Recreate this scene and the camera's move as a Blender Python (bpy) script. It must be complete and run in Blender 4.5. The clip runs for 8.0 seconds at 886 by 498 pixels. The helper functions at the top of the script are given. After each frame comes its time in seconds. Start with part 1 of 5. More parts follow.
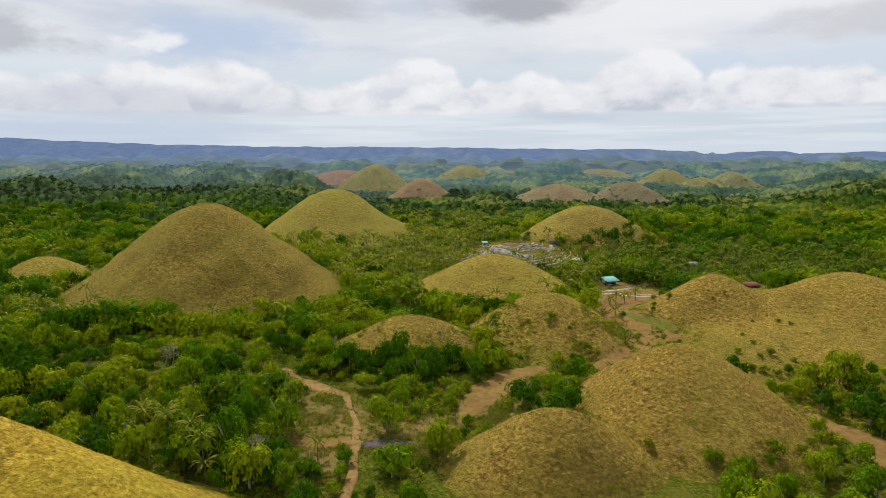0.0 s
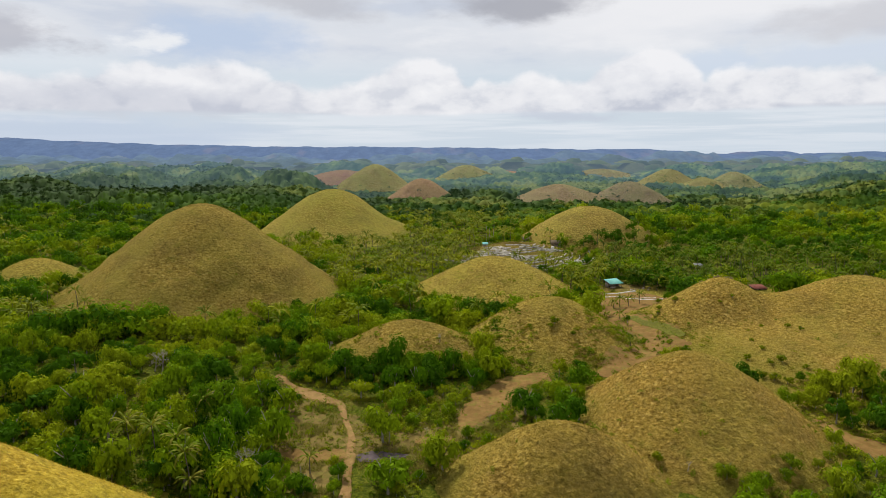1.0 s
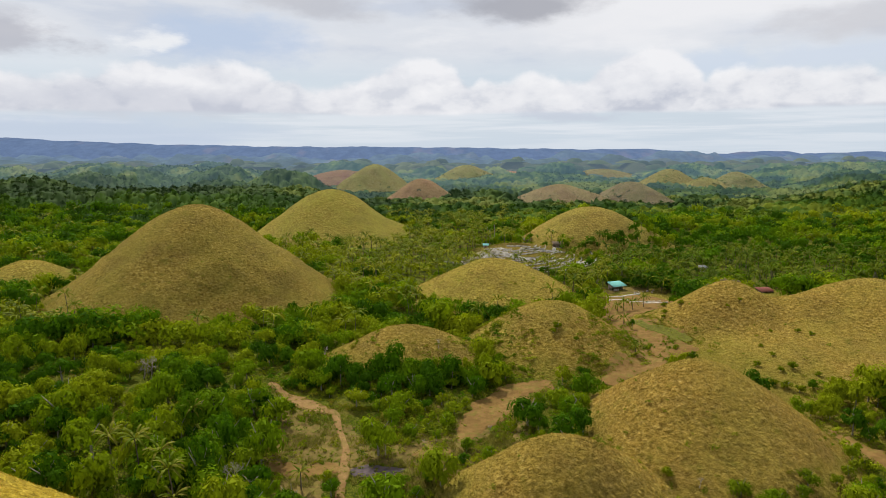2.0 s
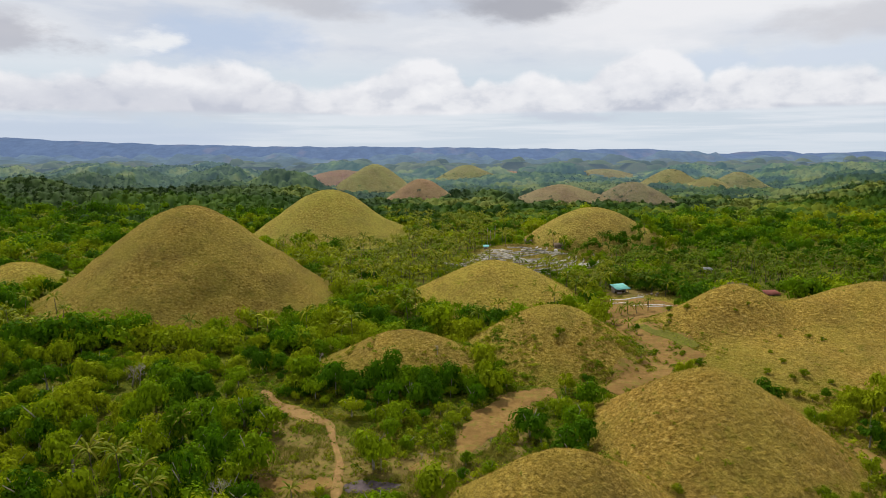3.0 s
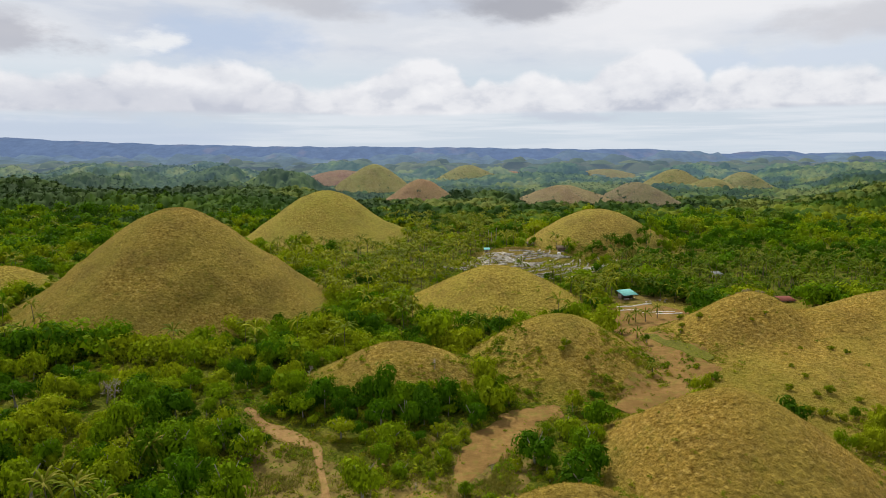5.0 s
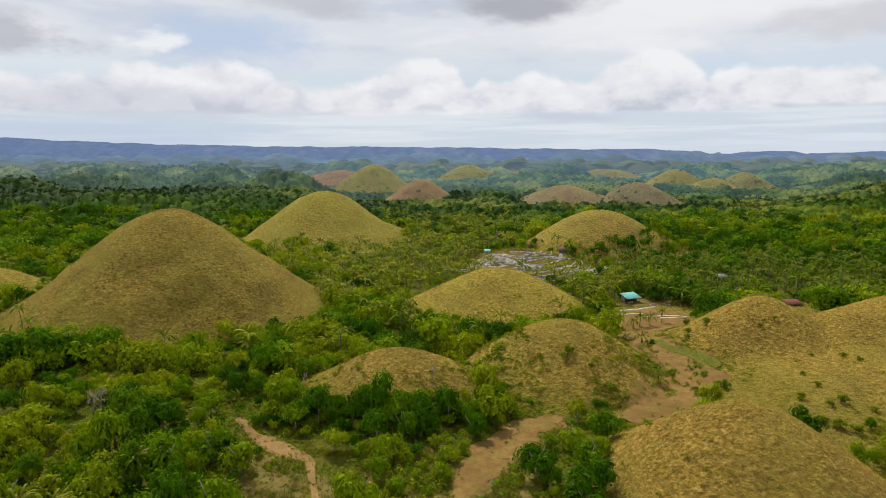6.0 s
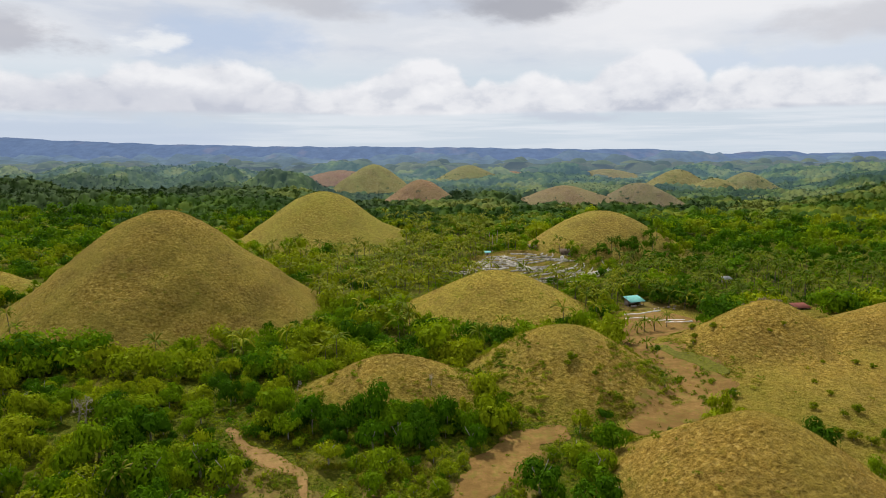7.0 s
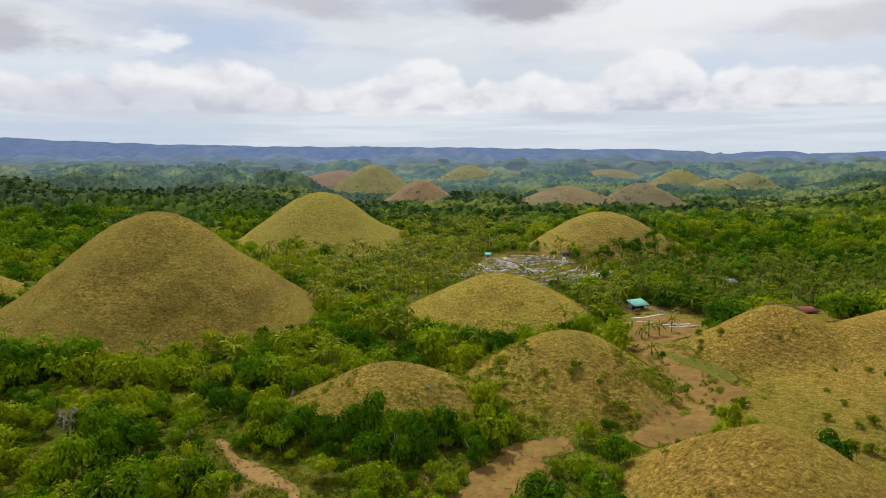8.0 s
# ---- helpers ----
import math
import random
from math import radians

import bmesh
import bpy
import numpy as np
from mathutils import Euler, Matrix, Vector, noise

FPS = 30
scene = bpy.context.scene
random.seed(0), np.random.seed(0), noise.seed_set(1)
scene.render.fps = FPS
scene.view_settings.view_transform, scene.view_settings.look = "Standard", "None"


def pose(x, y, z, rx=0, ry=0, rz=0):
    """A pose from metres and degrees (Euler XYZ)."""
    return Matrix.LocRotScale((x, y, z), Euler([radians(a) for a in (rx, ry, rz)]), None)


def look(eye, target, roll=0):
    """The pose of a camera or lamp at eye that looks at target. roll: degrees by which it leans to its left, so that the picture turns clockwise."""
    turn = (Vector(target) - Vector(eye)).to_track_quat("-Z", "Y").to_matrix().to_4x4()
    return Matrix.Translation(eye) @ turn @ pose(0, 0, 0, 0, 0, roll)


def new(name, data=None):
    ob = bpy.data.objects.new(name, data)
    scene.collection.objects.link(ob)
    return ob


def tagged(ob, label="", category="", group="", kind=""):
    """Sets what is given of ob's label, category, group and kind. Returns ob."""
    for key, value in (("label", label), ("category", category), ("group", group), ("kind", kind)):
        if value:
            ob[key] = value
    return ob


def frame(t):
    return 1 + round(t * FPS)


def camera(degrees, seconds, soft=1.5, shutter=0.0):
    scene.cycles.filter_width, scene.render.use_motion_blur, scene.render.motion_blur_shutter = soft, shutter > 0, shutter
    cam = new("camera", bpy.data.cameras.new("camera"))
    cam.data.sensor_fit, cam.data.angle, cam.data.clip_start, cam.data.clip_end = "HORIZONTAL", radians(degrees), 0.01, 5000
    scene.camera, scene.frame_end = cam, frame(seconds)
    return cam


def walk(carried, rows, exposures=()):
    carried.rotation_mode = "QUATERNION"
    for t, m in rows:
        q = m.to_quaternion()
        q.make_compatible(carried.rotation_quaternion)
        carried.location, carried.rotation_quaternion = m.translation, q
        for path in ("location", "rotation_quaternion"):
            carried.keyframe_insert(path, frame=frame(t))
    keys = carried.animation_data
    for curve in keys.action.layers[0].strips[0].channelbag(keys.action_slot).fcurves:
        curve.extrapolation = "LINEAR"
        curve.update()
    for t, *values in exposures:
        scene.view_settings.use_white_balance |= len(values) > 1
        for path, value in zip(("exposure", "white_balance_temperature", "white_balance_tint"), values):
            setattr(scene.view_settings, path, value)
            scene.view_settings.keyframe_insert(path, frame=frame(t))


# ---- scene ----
# ---- camera and its flight ----
cam = camera(72.0, 8.0, soft=0.8)
PATH = []
for t in (0.0, 1.0, 2.0, 3.0, 4.0, 5.0, 6.0, 7.0, 8.0):
    PATH.append((t, pose(0.0912 + 0.3225 * t, -0.297 + 7.315 * t - 0.0592 * t * t, 75.348 - 0.278 * t + 0.0216 * t * t, 90 - 9.38, 0, 1.336 + 0.0415 * t) @ pose(0, 0, 0, 0, 0, -0.25)))
walk(cam, PATH)

# ---- world and sun: bright broken overcast ----
SUN_EL, SUN_AZ = 51.0, -25.0   # degrees; azimuth from +y towards +x


def nd(tree, kind, operation="", data_type="", blend_type="", use_clamp=False, attribute_name="", **values):
    n = tree.nodes.new(kind)
    if operation:
        n.operation = operation
    if data_type:
        n.data_type = data_type
    if blend_type:
        n.blend_type = blend_type
    if use_clamp:
        n.use_clamp = True
    if attribute_name:
        n.attribute_name = attribute_name
    for k, v in values.items():
        n.inputs[k].default_value = v
    return n


def sky_world():
    w = bpy.data.worlds.new("sky")
    w.use_nodes = True
    tr = w.node_tree
    tr.nodes.clear()
    L = tr.links.new
    out, bg = nd(tr, "ShaderNodeOutputWorld"), nd(tr, "ShaderNodeBackground", Strength=1.0)
    L(bg.outputs[0], out.inputs[0])
    sky = nd(tr, "ShaderNodeTexSky")
    sky.sky_type, sky.sun_disc, sky.sun_elevation, sky.sun_rotation = "NISHITA", False, radians(SUN_EL), radians(SUN_AZ)
    sky.air_density, sky.dust_density = 1.2, 2.0
    blue = nd(tr, "ShaderNodeVectorMath", operation="SCALE", Scale=0.11)
    L(sky.outputs[0], blue.inputs[0])
    tc = nd(tr, "ShaderNodeTexCoord")
    sep = nd(tr, "ShaderNodeSeparateXYZ")
    L(tc.outputs["Generated"], sep.inputs[0])

    def clouds(scale, stretch, shift, detail, rough):
        m = nd(tr, "ShaderNodeMapping")
        m.inputs["Scale"].default_value = (1, 1, stretch)
        m.inputs["Location"].default_value = shift
        L(tc.outputs["Generated"], m.inputs["Vector"])
        n = nd(tr, "ShaderNodeTexNoise", Scale=scale, Detail=detail, Roughness=rough)
        L(m.outputs[0], n.inputs["Vector"])
        return n.outputs["Fac"]

    def ramp(fac, stops, interp="EASE"):
        r = nd(tr, "ShaderNodeValToRGB")
        r.color_ramp.interpolation = interp
        e = r.color_ramp.elements
        while len(e) < len(stops):
            e.new(0.5)
        for el, (p, c) in zip(e, stops):
            el.position, el.color = p, (*((c, c, c) if isinstance(c, float) else c), 1)
        L(fac, r.inputs[0])
        return r.outputs[0]

    def calc(op, a, b=None, clamp=False):
        n = nd(tr, "ShaderNodeMath", operation=op, use_clamp=clamp)
        for i, v in enumerate((a, b)):
            if v is None:
                continue
            if isinstance(v, (int, float)):
                n.inputs[i].default_value = v
            else:
                L(v, n.inputs[i])
        return n.outputs[0]

    def mix(fac, a, b):
        n = nd(tr, "ShaderNodeMix", data_type="RGBA")
        for s, v in ((n.inputs[0], fac), (n.inputs[6], a), (n.inputs[7], b)):
            if isinstance(v, (tuple, float)):
                s.default_value = v if isinstance(v, float) else (*v, 1)
            else:
                L(v, s)
        return n.outputs[2]

    z = sep.outputs["Z"]
    # u: sine of the azimuth, from -1 (west) to 1 (east)
    flat = calc("POWER", calc("SUBTRACT", 1.0001, calc("MULTIPLY", z, z)), 0.5)
    u = calc("DIVIDE", sep.outputs["X"], flat)
    sheet = mix(ramp(z, ((0.0, 0.95), (0.10, 0.88), (0.35, 0.75))), blue.outputs[0], (0.62, 0.705, 0.80))
    thin = clouds(3.4, 20.0, (0.6, 1.2, 0.0), 6.0, 0.55)
    low = ramp(z, ((0.0, 0.5), (0.03, 1.0), (0.09, 0.2)))
    sheet = mix(calc("MULTIPLY", ramp(thin, ((0.42, 0.0), (0.62, 1.0))), calc("MULTIPLY", low, 0.85)), sheet, (0.76, 0.80, 0.855))
    # high broken sheets: pale, greyer where they thicken
    high = clouds(2.6, 4.2, (2.3, 0.4, 0.35), 6.0, 0.55)
    up = ramp(z, ((0.09, 0.0), (0.16, 1.0)))
    tone = ramp(high, ((0.36, (0.60, 0.645, 0.74)), (0.47, (0.72, 0.745, 0.80)), (0.60, (0.84, 0.845, 0.875))))
    sheet = mix(calc("MULTIPLY", up, 0.9), sheet, tone)
    plane = nd(tr, "ShaderNodeCombineXYZ")
    swirl, swirl_z = clouds(9.0, 2.5, (0.3, 0.9, 0.1), 6.0, 0.6), clouds(9.0, 2.5, (5.3, 2.9, 1.1), 6.0, 0.6)
    L(calc("ADD", u, calc("MULTIPLY", calc("SUBTRACT", swirl, 0.5), 0.22)), plane.inputs[0])
    L(calc("ADD", z, calc("MULTIPLY", calc("SUBTRACT", swirl_z, 0.5), 0.06)), plane.inputs[1])

    def veil(under, cu, cz, ru, rz, colour, share):
        """A soft-edged patch of the high cloud: thicker and grey, thin and blue, or a white lens."""
        m = nd(tr, "ShaderNodeMapping")
        m.inputs["Scale"].default_value = (1 / ru, 1 / rz, 1)
        m.inputs["Location"].default_value = (-cu / ru, -cz / rz, 0)
        L(plane.outputs[0], m.inputs["Vector"])
        d = nd(tr, "ShaderNodeVectorMath", operation="LENGTH")
        L(m.outputs[0], d.inputs[0])
        return mix(ramp(d.outputs["Value"], ((0.25, share), (1.0, 0.0))), under, colour)

    sheet = veil(sheet, 0.28, 0.20, 0.34, 0.07, (0.86, 0.86, 0.885), 0.7)
    sheet = veil(sheet, -0.36, 0.160, 0.17, 0.045, (0.50, 0.60, 0.77), 0.9)
    sheet = veil(sheet, 0.38, 0.119, 0.08, 0.030, (0.62, 0.70, 0.82), 0.8)
    sheet = veil(sheet, 0.50, 0.118, 0.09, 0.028, (0.64, 0.71, 0.82), 0.8)
    sheet = veil(sheet, 0.097, 0.216, 0.17, 0.036, (0.40, 0.41, 0.46), 0.9)
    sheet = veil(sheet, -0.215, 0.216, 0.15, 0.034, (0.52, 0.53, 0.58), 0.75)
    sheet = veil(sheet, -0.60, 0.150, 0.085, 0.045, (0.47, 0.48, 0.54), 0.8)
    sheet = veil(sheet, 0.53, 0.165, 0.12, 0.034, (0.60, 0.60, 0.64), 0.7)
    sheet = veil(sheet, -0.456, 0.154, 0.062, 0.019, (0.86, 0.875, 0.90), 0.9)

    def bank(under, base, crest, scale, stretch, shift, ragged, dark, light):
        """A row of cumulus with flat grey bases and bright uneven tops; crest is its height above the base at each azimuth."""
        n = clouds(scale, stretch, shift, 8.0, 0.55)
        n2 = clouds(scale, stretch, (shift[0], shift[1], shift[2] + 0.05), 8.0, 0.55)
        big = clouds(scale * 0.4, stretch, (shift[0] + 3.0, shift[1], shift[2]), 3.0, 0.5)
        h = calc("SUBTRACT", z, base)
        edge = calc("SUBTRACT", calc("ADD", crest, calc("MULTIPLY", calc("SUBTRACT", n, 0.5), ragged)), h)
        foot = calc("ADD", h, calc("MULTIPLY", calc("SUBTRACT", big, 0.5), 0.022))
        cover = calc("MULTIPLY", ramp(calc("MULTIPLY", edge, 10.0), ((0.0, 0.0), (0.16, 1.0))), ramp(calc("MULTIPLY", foot, 20.0), ((0.0, 0.0), (0.16, 1.0))))
        lit = calc("ADD", calc("MULTIPLY", h, 6.5), calc("MULTIPLY", calc("SUBTRACT", n, n2), 1.5))
        lit = calc("ADD", calc("ADD", lit, 0.30), calc("MULTIPLY", calc("SUBTRACT", big, 0.5), 0.9))
        mid = tuple(0.42 * p + 0.58 * q for p, q in zip(dark, light))
        return mix(calc("MULTIPLY", cover, 0.95), under, ramp(lit, ((0.12, dark), (0.40, mid), (0.85, light)), "LINEAR"))

    CREST = ((-0.7, 0.075), (-0.562, 0.054), (-0.512, 0.064), (-0.476, 0.071), (-0.45, 0.078), (-0.417, 0.076), (-0.374, 0.085), (-0.337, 0.082), (-0.307, 0.072), (-0.268, 0.052), (-0.219, 0.047), (-0.167, 0.056), (-0.128, 0.072), (-0.088, 0.091), (-0.048, 0.094), (-0.016, 0.083), (0.019, 0.052),
             (0.073, 0.058), (0.117, 0.070), (0.156, 0.059), (0.186, 0.062), (0.226, 0.083), (0.266, 0.096), (0.304, 0.104), (0.339, 0.083), (0.369, 0.055), (0.419, 0.068), (0.454, 0.067), (0.483, 0.046), (0.527, 0.046), (0.7, 0.060))
    along = calc("DIVIDE", calc("ADD", u, 0.75), 1.5)
    crest = calc("MULTIPLY", ramp(along, [((cu + 0.75) / 1.5, ch / 0.12) for cu, ch in CREST]), 0.12)
    sheet = bank(sheet, 0.050, crest, 13.0, 1.7, (1.3, 0.7, 0.2), 0.055, (0.545, 0.575, 0.66), (0.885, 0.885, 0.91))
    nearer = calc("MULTIPLY", ramp(clouds(6.0, 0.3, (0.5, 2.2, 0.0), 3.0, 0.5), ((0.35, 0.0), (0.65, 1.0))), 0.075)
    sheet = bank(sheet, 0.053, calc("SUBTRACT", nearer, 0.012), 16.0, 1.7, (4.3, 0.2, 0.7), 0.05, (0.66, 0.685, 0.75), (0.90, 0.90, 0.92))
    sheet = veil(sheet, -0.45, 0.066, 0.26, 0.034, (0.57, 0.595, 0.68), 0.6)
    sheet = veil(sheet, 0.16, 0.050, 0.10, 0.016, (0.56, 0.60, 0.70), 0.6)
    sheet = veil(sheet, -0.55, 0.020, 0.40, 0.036, (0.54, 0.62, 0.755), 0.75)
    L(sheet, bg.inputs[0])
    scene.world = w


sky_world()
sun_data = bpy.data.lights.new("sun", "SUN")
sun_data.energy, sun_data.angle, sun_data.color = 5.0, radians(3), (1.0, 0.95, 0.86)
sun = new("sun", sun_data)
sun.matrix_world = look((0, 0, 0), (-math.sin(radians(SUN_AZ)), -math.cos(radians(SUN_AZ)), -math.tan(radians(SUN_EL))))

# ---- materials ----


def material(name, rough=0.9, spec=0.15):
    m = bpy.data.materials.new(name)
    m.use_nodes = True
    b = m.node_tree.nodes["Principled BSDF"]
    b.inputs["Roughness"].default_value = rough
    b.inputs["Specular IOR Level"].default_value = spec
    return m, m.node_tree, b


def noise_of(tr, scale, detail=4.0, rough=0.55, stretch=(1, 1, 1)):
    geo = nd(tr, "ShaderNodeNewGeometry")
    m = nd(tr, "ShaderNodeMapping")
    m.inputs["Scale"].default_value = stretch
    tr.links.new(geo.outputs["Position"], m.inputs["Vector"])
    n = nd(tr, "ShaderNodeTexNoise", Scale=scale, Detail=detail, Roughness=rough)
    tr.links.new(m.outputs[0], n.inputs["Vector"])
    return n.outputs["Fac"]


def ramp_of(tr, fac, stops):
    r = nd(tr, "ShaderNodeValToRGB")
    e = r.color_ramp.elements
    while len(e) < len(stops):
        e.new(0.5)
    for el, (p, c) in zip(e, stops):
        el.position, el.color = p, (*((c, c, c) if isinstance(c, (int, float)) else c), 1)
    tr.links.new(fac, r.inputs[0])
    return r.outputs[0]


def mix_of(tr, fac, a, b, blend="MIX"):
    n = nd(tr, "ShaderNodeMix", data_type="RGBA", blend_type=blend)
    for s, v in ((n.inputs[0], fac), (n.inputs[6], a), (n.inputs[7], b)):
        if isinstance(v, tuple):
            s.default_value = (*v, 1)
        elif isinstance(v, float):
            s.default_value = v
        else:
            tr.links.new(v, s)
    return n.outputs[2]


def bump_of(tr, b, height, strength, distance):
    n = nd(tr, "ShaderNodeBump", Strength=strength, Distance=distance)
    tr.links.new(height, n.inputs["Height"])
    tr.links.new(n.outputs[0], b.inputs["Normal"])


def grass_colour(tr):
    """Dry cogon grass: brown and straw, in short level streaks, greener in patches and near the foot."""
    c = ramp_of(tr, noise_of(tr, 0.9, 6, 0.66, (0.85, 0.85, 1.3)), ((0.30, (0.188, 0.124, 0.024)), (0.46, (0.304, 0.210, 0.038)), (0.58, (0.425, 0.305, 0.072)), (0.70, (0.58, 0.45, 0.150))))
    c = mix_of(tr, ramp_of(tr, noise_of(tr, 0.035, 4, 0.6), ((0.38, 0.0), (0.62, 0.7))), c, (0.315, 0.262, 0.048))
    c = mix_of(tr, ramp_of(tr, noise_of(tr, 0.055, 4, 0.6, (1, 1, 1.7)), ((0.50, 0.0), (0.64, 0.32))), c, (0.165, 0.108, 0.036))
    c = mix_of(tr, ramp_of(tr, noise_of(tr, 0.19, 5, 0.65), ((0.57, 0.0), (0.74, 0.7))), c, (0.165, 0.172, 0.018))
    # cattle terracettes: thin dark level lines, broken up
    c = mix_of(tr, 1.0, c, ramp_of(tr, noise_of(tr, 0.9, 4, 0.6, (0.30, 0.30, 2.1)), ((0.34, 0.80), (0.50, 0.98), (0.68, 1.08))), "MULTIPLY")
    geo, sep, foot = nd(tr, "ShaderNodeNewGeometry"), nd(tr, "ShaderNodeSeparateXYZ"), nd(tr, "ShaderNodeMath", operation="MULTIPLY_ADD")
    tr.links.new(geo.outputs["Position"], sep.inputs[0])
    tr.links.new(noise_of(tr, 0.11, 4, 0.6), foot.inputs[0])
    foot.inputs[1].default_value = 16.0
    tr.links.new(sep.outputs["Z"], foot.inputs[2])
    scaled = nd(tr, "ShaderNodeMath", operation="MULTIPLY")
    tr.links.new(foot.outputs[0], scaled.inputs[0])
    scaled.inputs[1].default_value = 0.04
    c = mix_of(tr, ramp_of(tr, scaled.outputs[0], ((0.34, 0.62), (0.54, 0.0))), c, (0.195, 0.190, 0.024))
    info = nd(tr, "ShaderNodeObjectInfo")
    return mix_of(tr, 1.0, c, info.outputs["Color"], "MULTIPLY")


def hill_grass():
    m, tr, b = material("hill_grass", 0.95, 0.03)
    b.inputs["Sheen Weight"].default_value = 0.22
    b.inputs["Sheen Roughness"].default_value = 0.30
    b.inputs["Sheen Tint"].default_value = (0.66, 0.50, 0.16, 1)
    # tussocks about a metre apart, broken up by finer clumps
    geo = nd(tr, "ShaderNodeNewGeometry")
    shift = nd(tr, "ShaderNodeTexNoise", Scale=1.3, Detail=4.0, Roughness=0.6)
    tr.links.new(geo.outputs["Position"], shift.inputs["Vector"])
    warp = nd(tr, "ShaderNodeVectorMath", operation="ADD")
    tr.links.new(geo.outputs["Position"], warp.inputs[0])
    far_shift = nd(tr, "ShaderNodeVectorMath", operation="SCALE", Scale=2.2)
    tr.links.new(shift.outputs["Color"], far_shift.inputs[0])
    tr.links.new(far_shift.outputs[0], warp.inputs[1])
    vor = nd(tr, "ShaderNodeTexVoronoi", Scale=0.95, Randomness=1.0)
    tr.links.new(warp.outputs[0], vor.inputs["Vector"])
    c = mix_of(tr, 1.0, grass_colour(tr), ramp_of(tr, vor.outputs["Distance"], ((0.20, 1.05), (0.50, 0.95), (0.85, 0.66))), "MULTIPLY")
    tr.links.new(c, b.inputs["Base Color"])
    hump = nd(tr, "ShaderNodeMath", operation="MULTIPLY_ADD")
    tr.links.new(vor.outputs["Distance"], hump.inputs[0])
    hump.inputs[1].default_value = -0.8
    tr.links.new(noise_of(tr, 1.4, 5, 0.7, (0.8, 0.8, 1.4)), hump.inputs[2])
    bump_of(tr, b, hump.outputs[0], 1.0, 0.9)
    return m


def tuft_grass():
    m, tr, b = material("tuft_grass", 0.9, 0.05)
    geo = nd(tr, "ShaderNodeNewGeometry")
    c = mix_of(tr, 1.0, grass_colour(tr), ramp_of(tr, geo.outputs["Random Per Island"], ((0.0, 0.85), (1.0, 1.35))), "MULTIPLY")
    tr.links.new(c, b.inputs["Base Color"])
    t = nd(tr, "ShaderNodeBsdfTranslucent")
    tr.links.new(c, t.inputs["Color"])
    mx = nd(tr, "ShaderNodeMixShader", Fac=0.55)
    tr.links.new(b.outputs[0], mx.inputs[1])
    tr.links.new(t.outputs[0], mx.inputs[2])
    tr.links.new(mx.outputs[0], tr.nodes["Material Output"].inputs[0])
    return m


def leaves(name, stops, through_light=0.36, rough=0.7, gloss=0.02, lo=0.42, hi=1.75):
    """Foliage: hue by tree (tint attribute plus the object's random), lightness by leaf spray."""
    m, tr, b = material(name, rough, gloss)
    att, info, geo = nd(tr, "ShaderNodeAttribute", attribute_name="tint"), nd(tr, "ShaderNodeObjectInfo"), nd(tr, "ShaderNodeNewGeometry")
    s = nd(tr, "ShaderNodeMath", operation="ADD")
    tr.links.new(att.outputs["Fac"], s.inputs[0])
    own = nd(tr, "ShaderNodeMath", operation="MULTIPLY")
    tr.links.new(info.outputs["Random"], own.inputs[0])
    tr.links.new(info.outputs["Alpha"], own.inputs[1])
    tr.links.new(own.outputs[0], s.inputs[1])
    f = nd(tr, "ShaderNodeMath", operation="FRACT")
    tr.links.new(s.outputs[0], f.inputs[0])
    c = ramp_of(tr, f.outputs[0], stops)
    c = mix_of(tr, 1.0, c, ramp_of(tr, geo.outputs["Random Per Island"], ((0.0, lo), (0.6, 0.95), (1.0, hi))), "MULTIPLY")
    tr.links.new(c, b.inputs["Base Color"])
    t = nd(tr, "ShaderNodeBsdfTranslucent")
    tr.links.new(mix_of(tr, 1.0, c, (1.05, 1.1, 0.4), "MULTIPLY"), t.inputs["Color"])
    mx = nd(tr, "ShaderNodeMixShader", Fac=through_light)
    tr.links.new(b.outputs[0], mx.inputs[1])
    tr.links.new(t.outputs[0], mx.inputs[2])
    tr.links.new(mx.outputs[0], tr.nodes["Material Output"].inputs[0])
    return m


def two_tone(name, scale, dark, light, rough=0.9, bump=0.3, dist=0.05, stretch=(1, 1, 1), lo=0.35, hi=0.65):
    m, tr, b = material(name, rough)
    c = ramp_of(tr, noise_of(tr, scale, 6, 0.65, stretch), ((lo, dark), (hi, light)))
    c = mix_of(tr, ramp_of(tr, noise_of(tr, scale * 0.13, 3), ((0.4, 0.0), (0.7, 0.35))), c, tuple(v * 0.6 for v in dark))
    tr.links.new(c, b.inputs["Base Color"])
    bump_of(tr, b, noise_of(tr, scale * 2.3, 5, 0.7), bump, dist)
    return m


def ground_cover(name="ground_cover", glow=(0, 0, 0), k=1.0, patch=(0.175, 0.140)):
    """Undergrowth: dark weeds, dry grass, some bare soil. A glow adds far haze as emitted light."""
    m, tr, b = material(name, 0.95, 0.05)
    c = ramp_of(tr, noise_of(tr, 1.3, 6, 0.75), ((0.34, (0.030 * k, 0.046 * k, 0.002)), (0.5, (0.072 * k, 0.088 * k, 0.006)), (0.66, (0.170 * k, 0.160 * k, 0.016))))
    c = mix_of(tr, ramp_of(tr, noise_of(tr, 0.045, 4, 0.6), ((0.52, 0.0), (0.66, 0.6))), c, (patch[0] * k, patch[1] * k, 0.026))
    tr.links.new(c, b.inputs["Base Color"])
    bump_of(tr, b, noise_of(tr, 1.3, 6, 0.75), 1.0, 0.8)
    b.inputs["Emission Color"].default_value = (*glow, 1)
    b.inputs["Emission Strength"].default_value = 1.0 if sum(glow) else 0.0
    return m


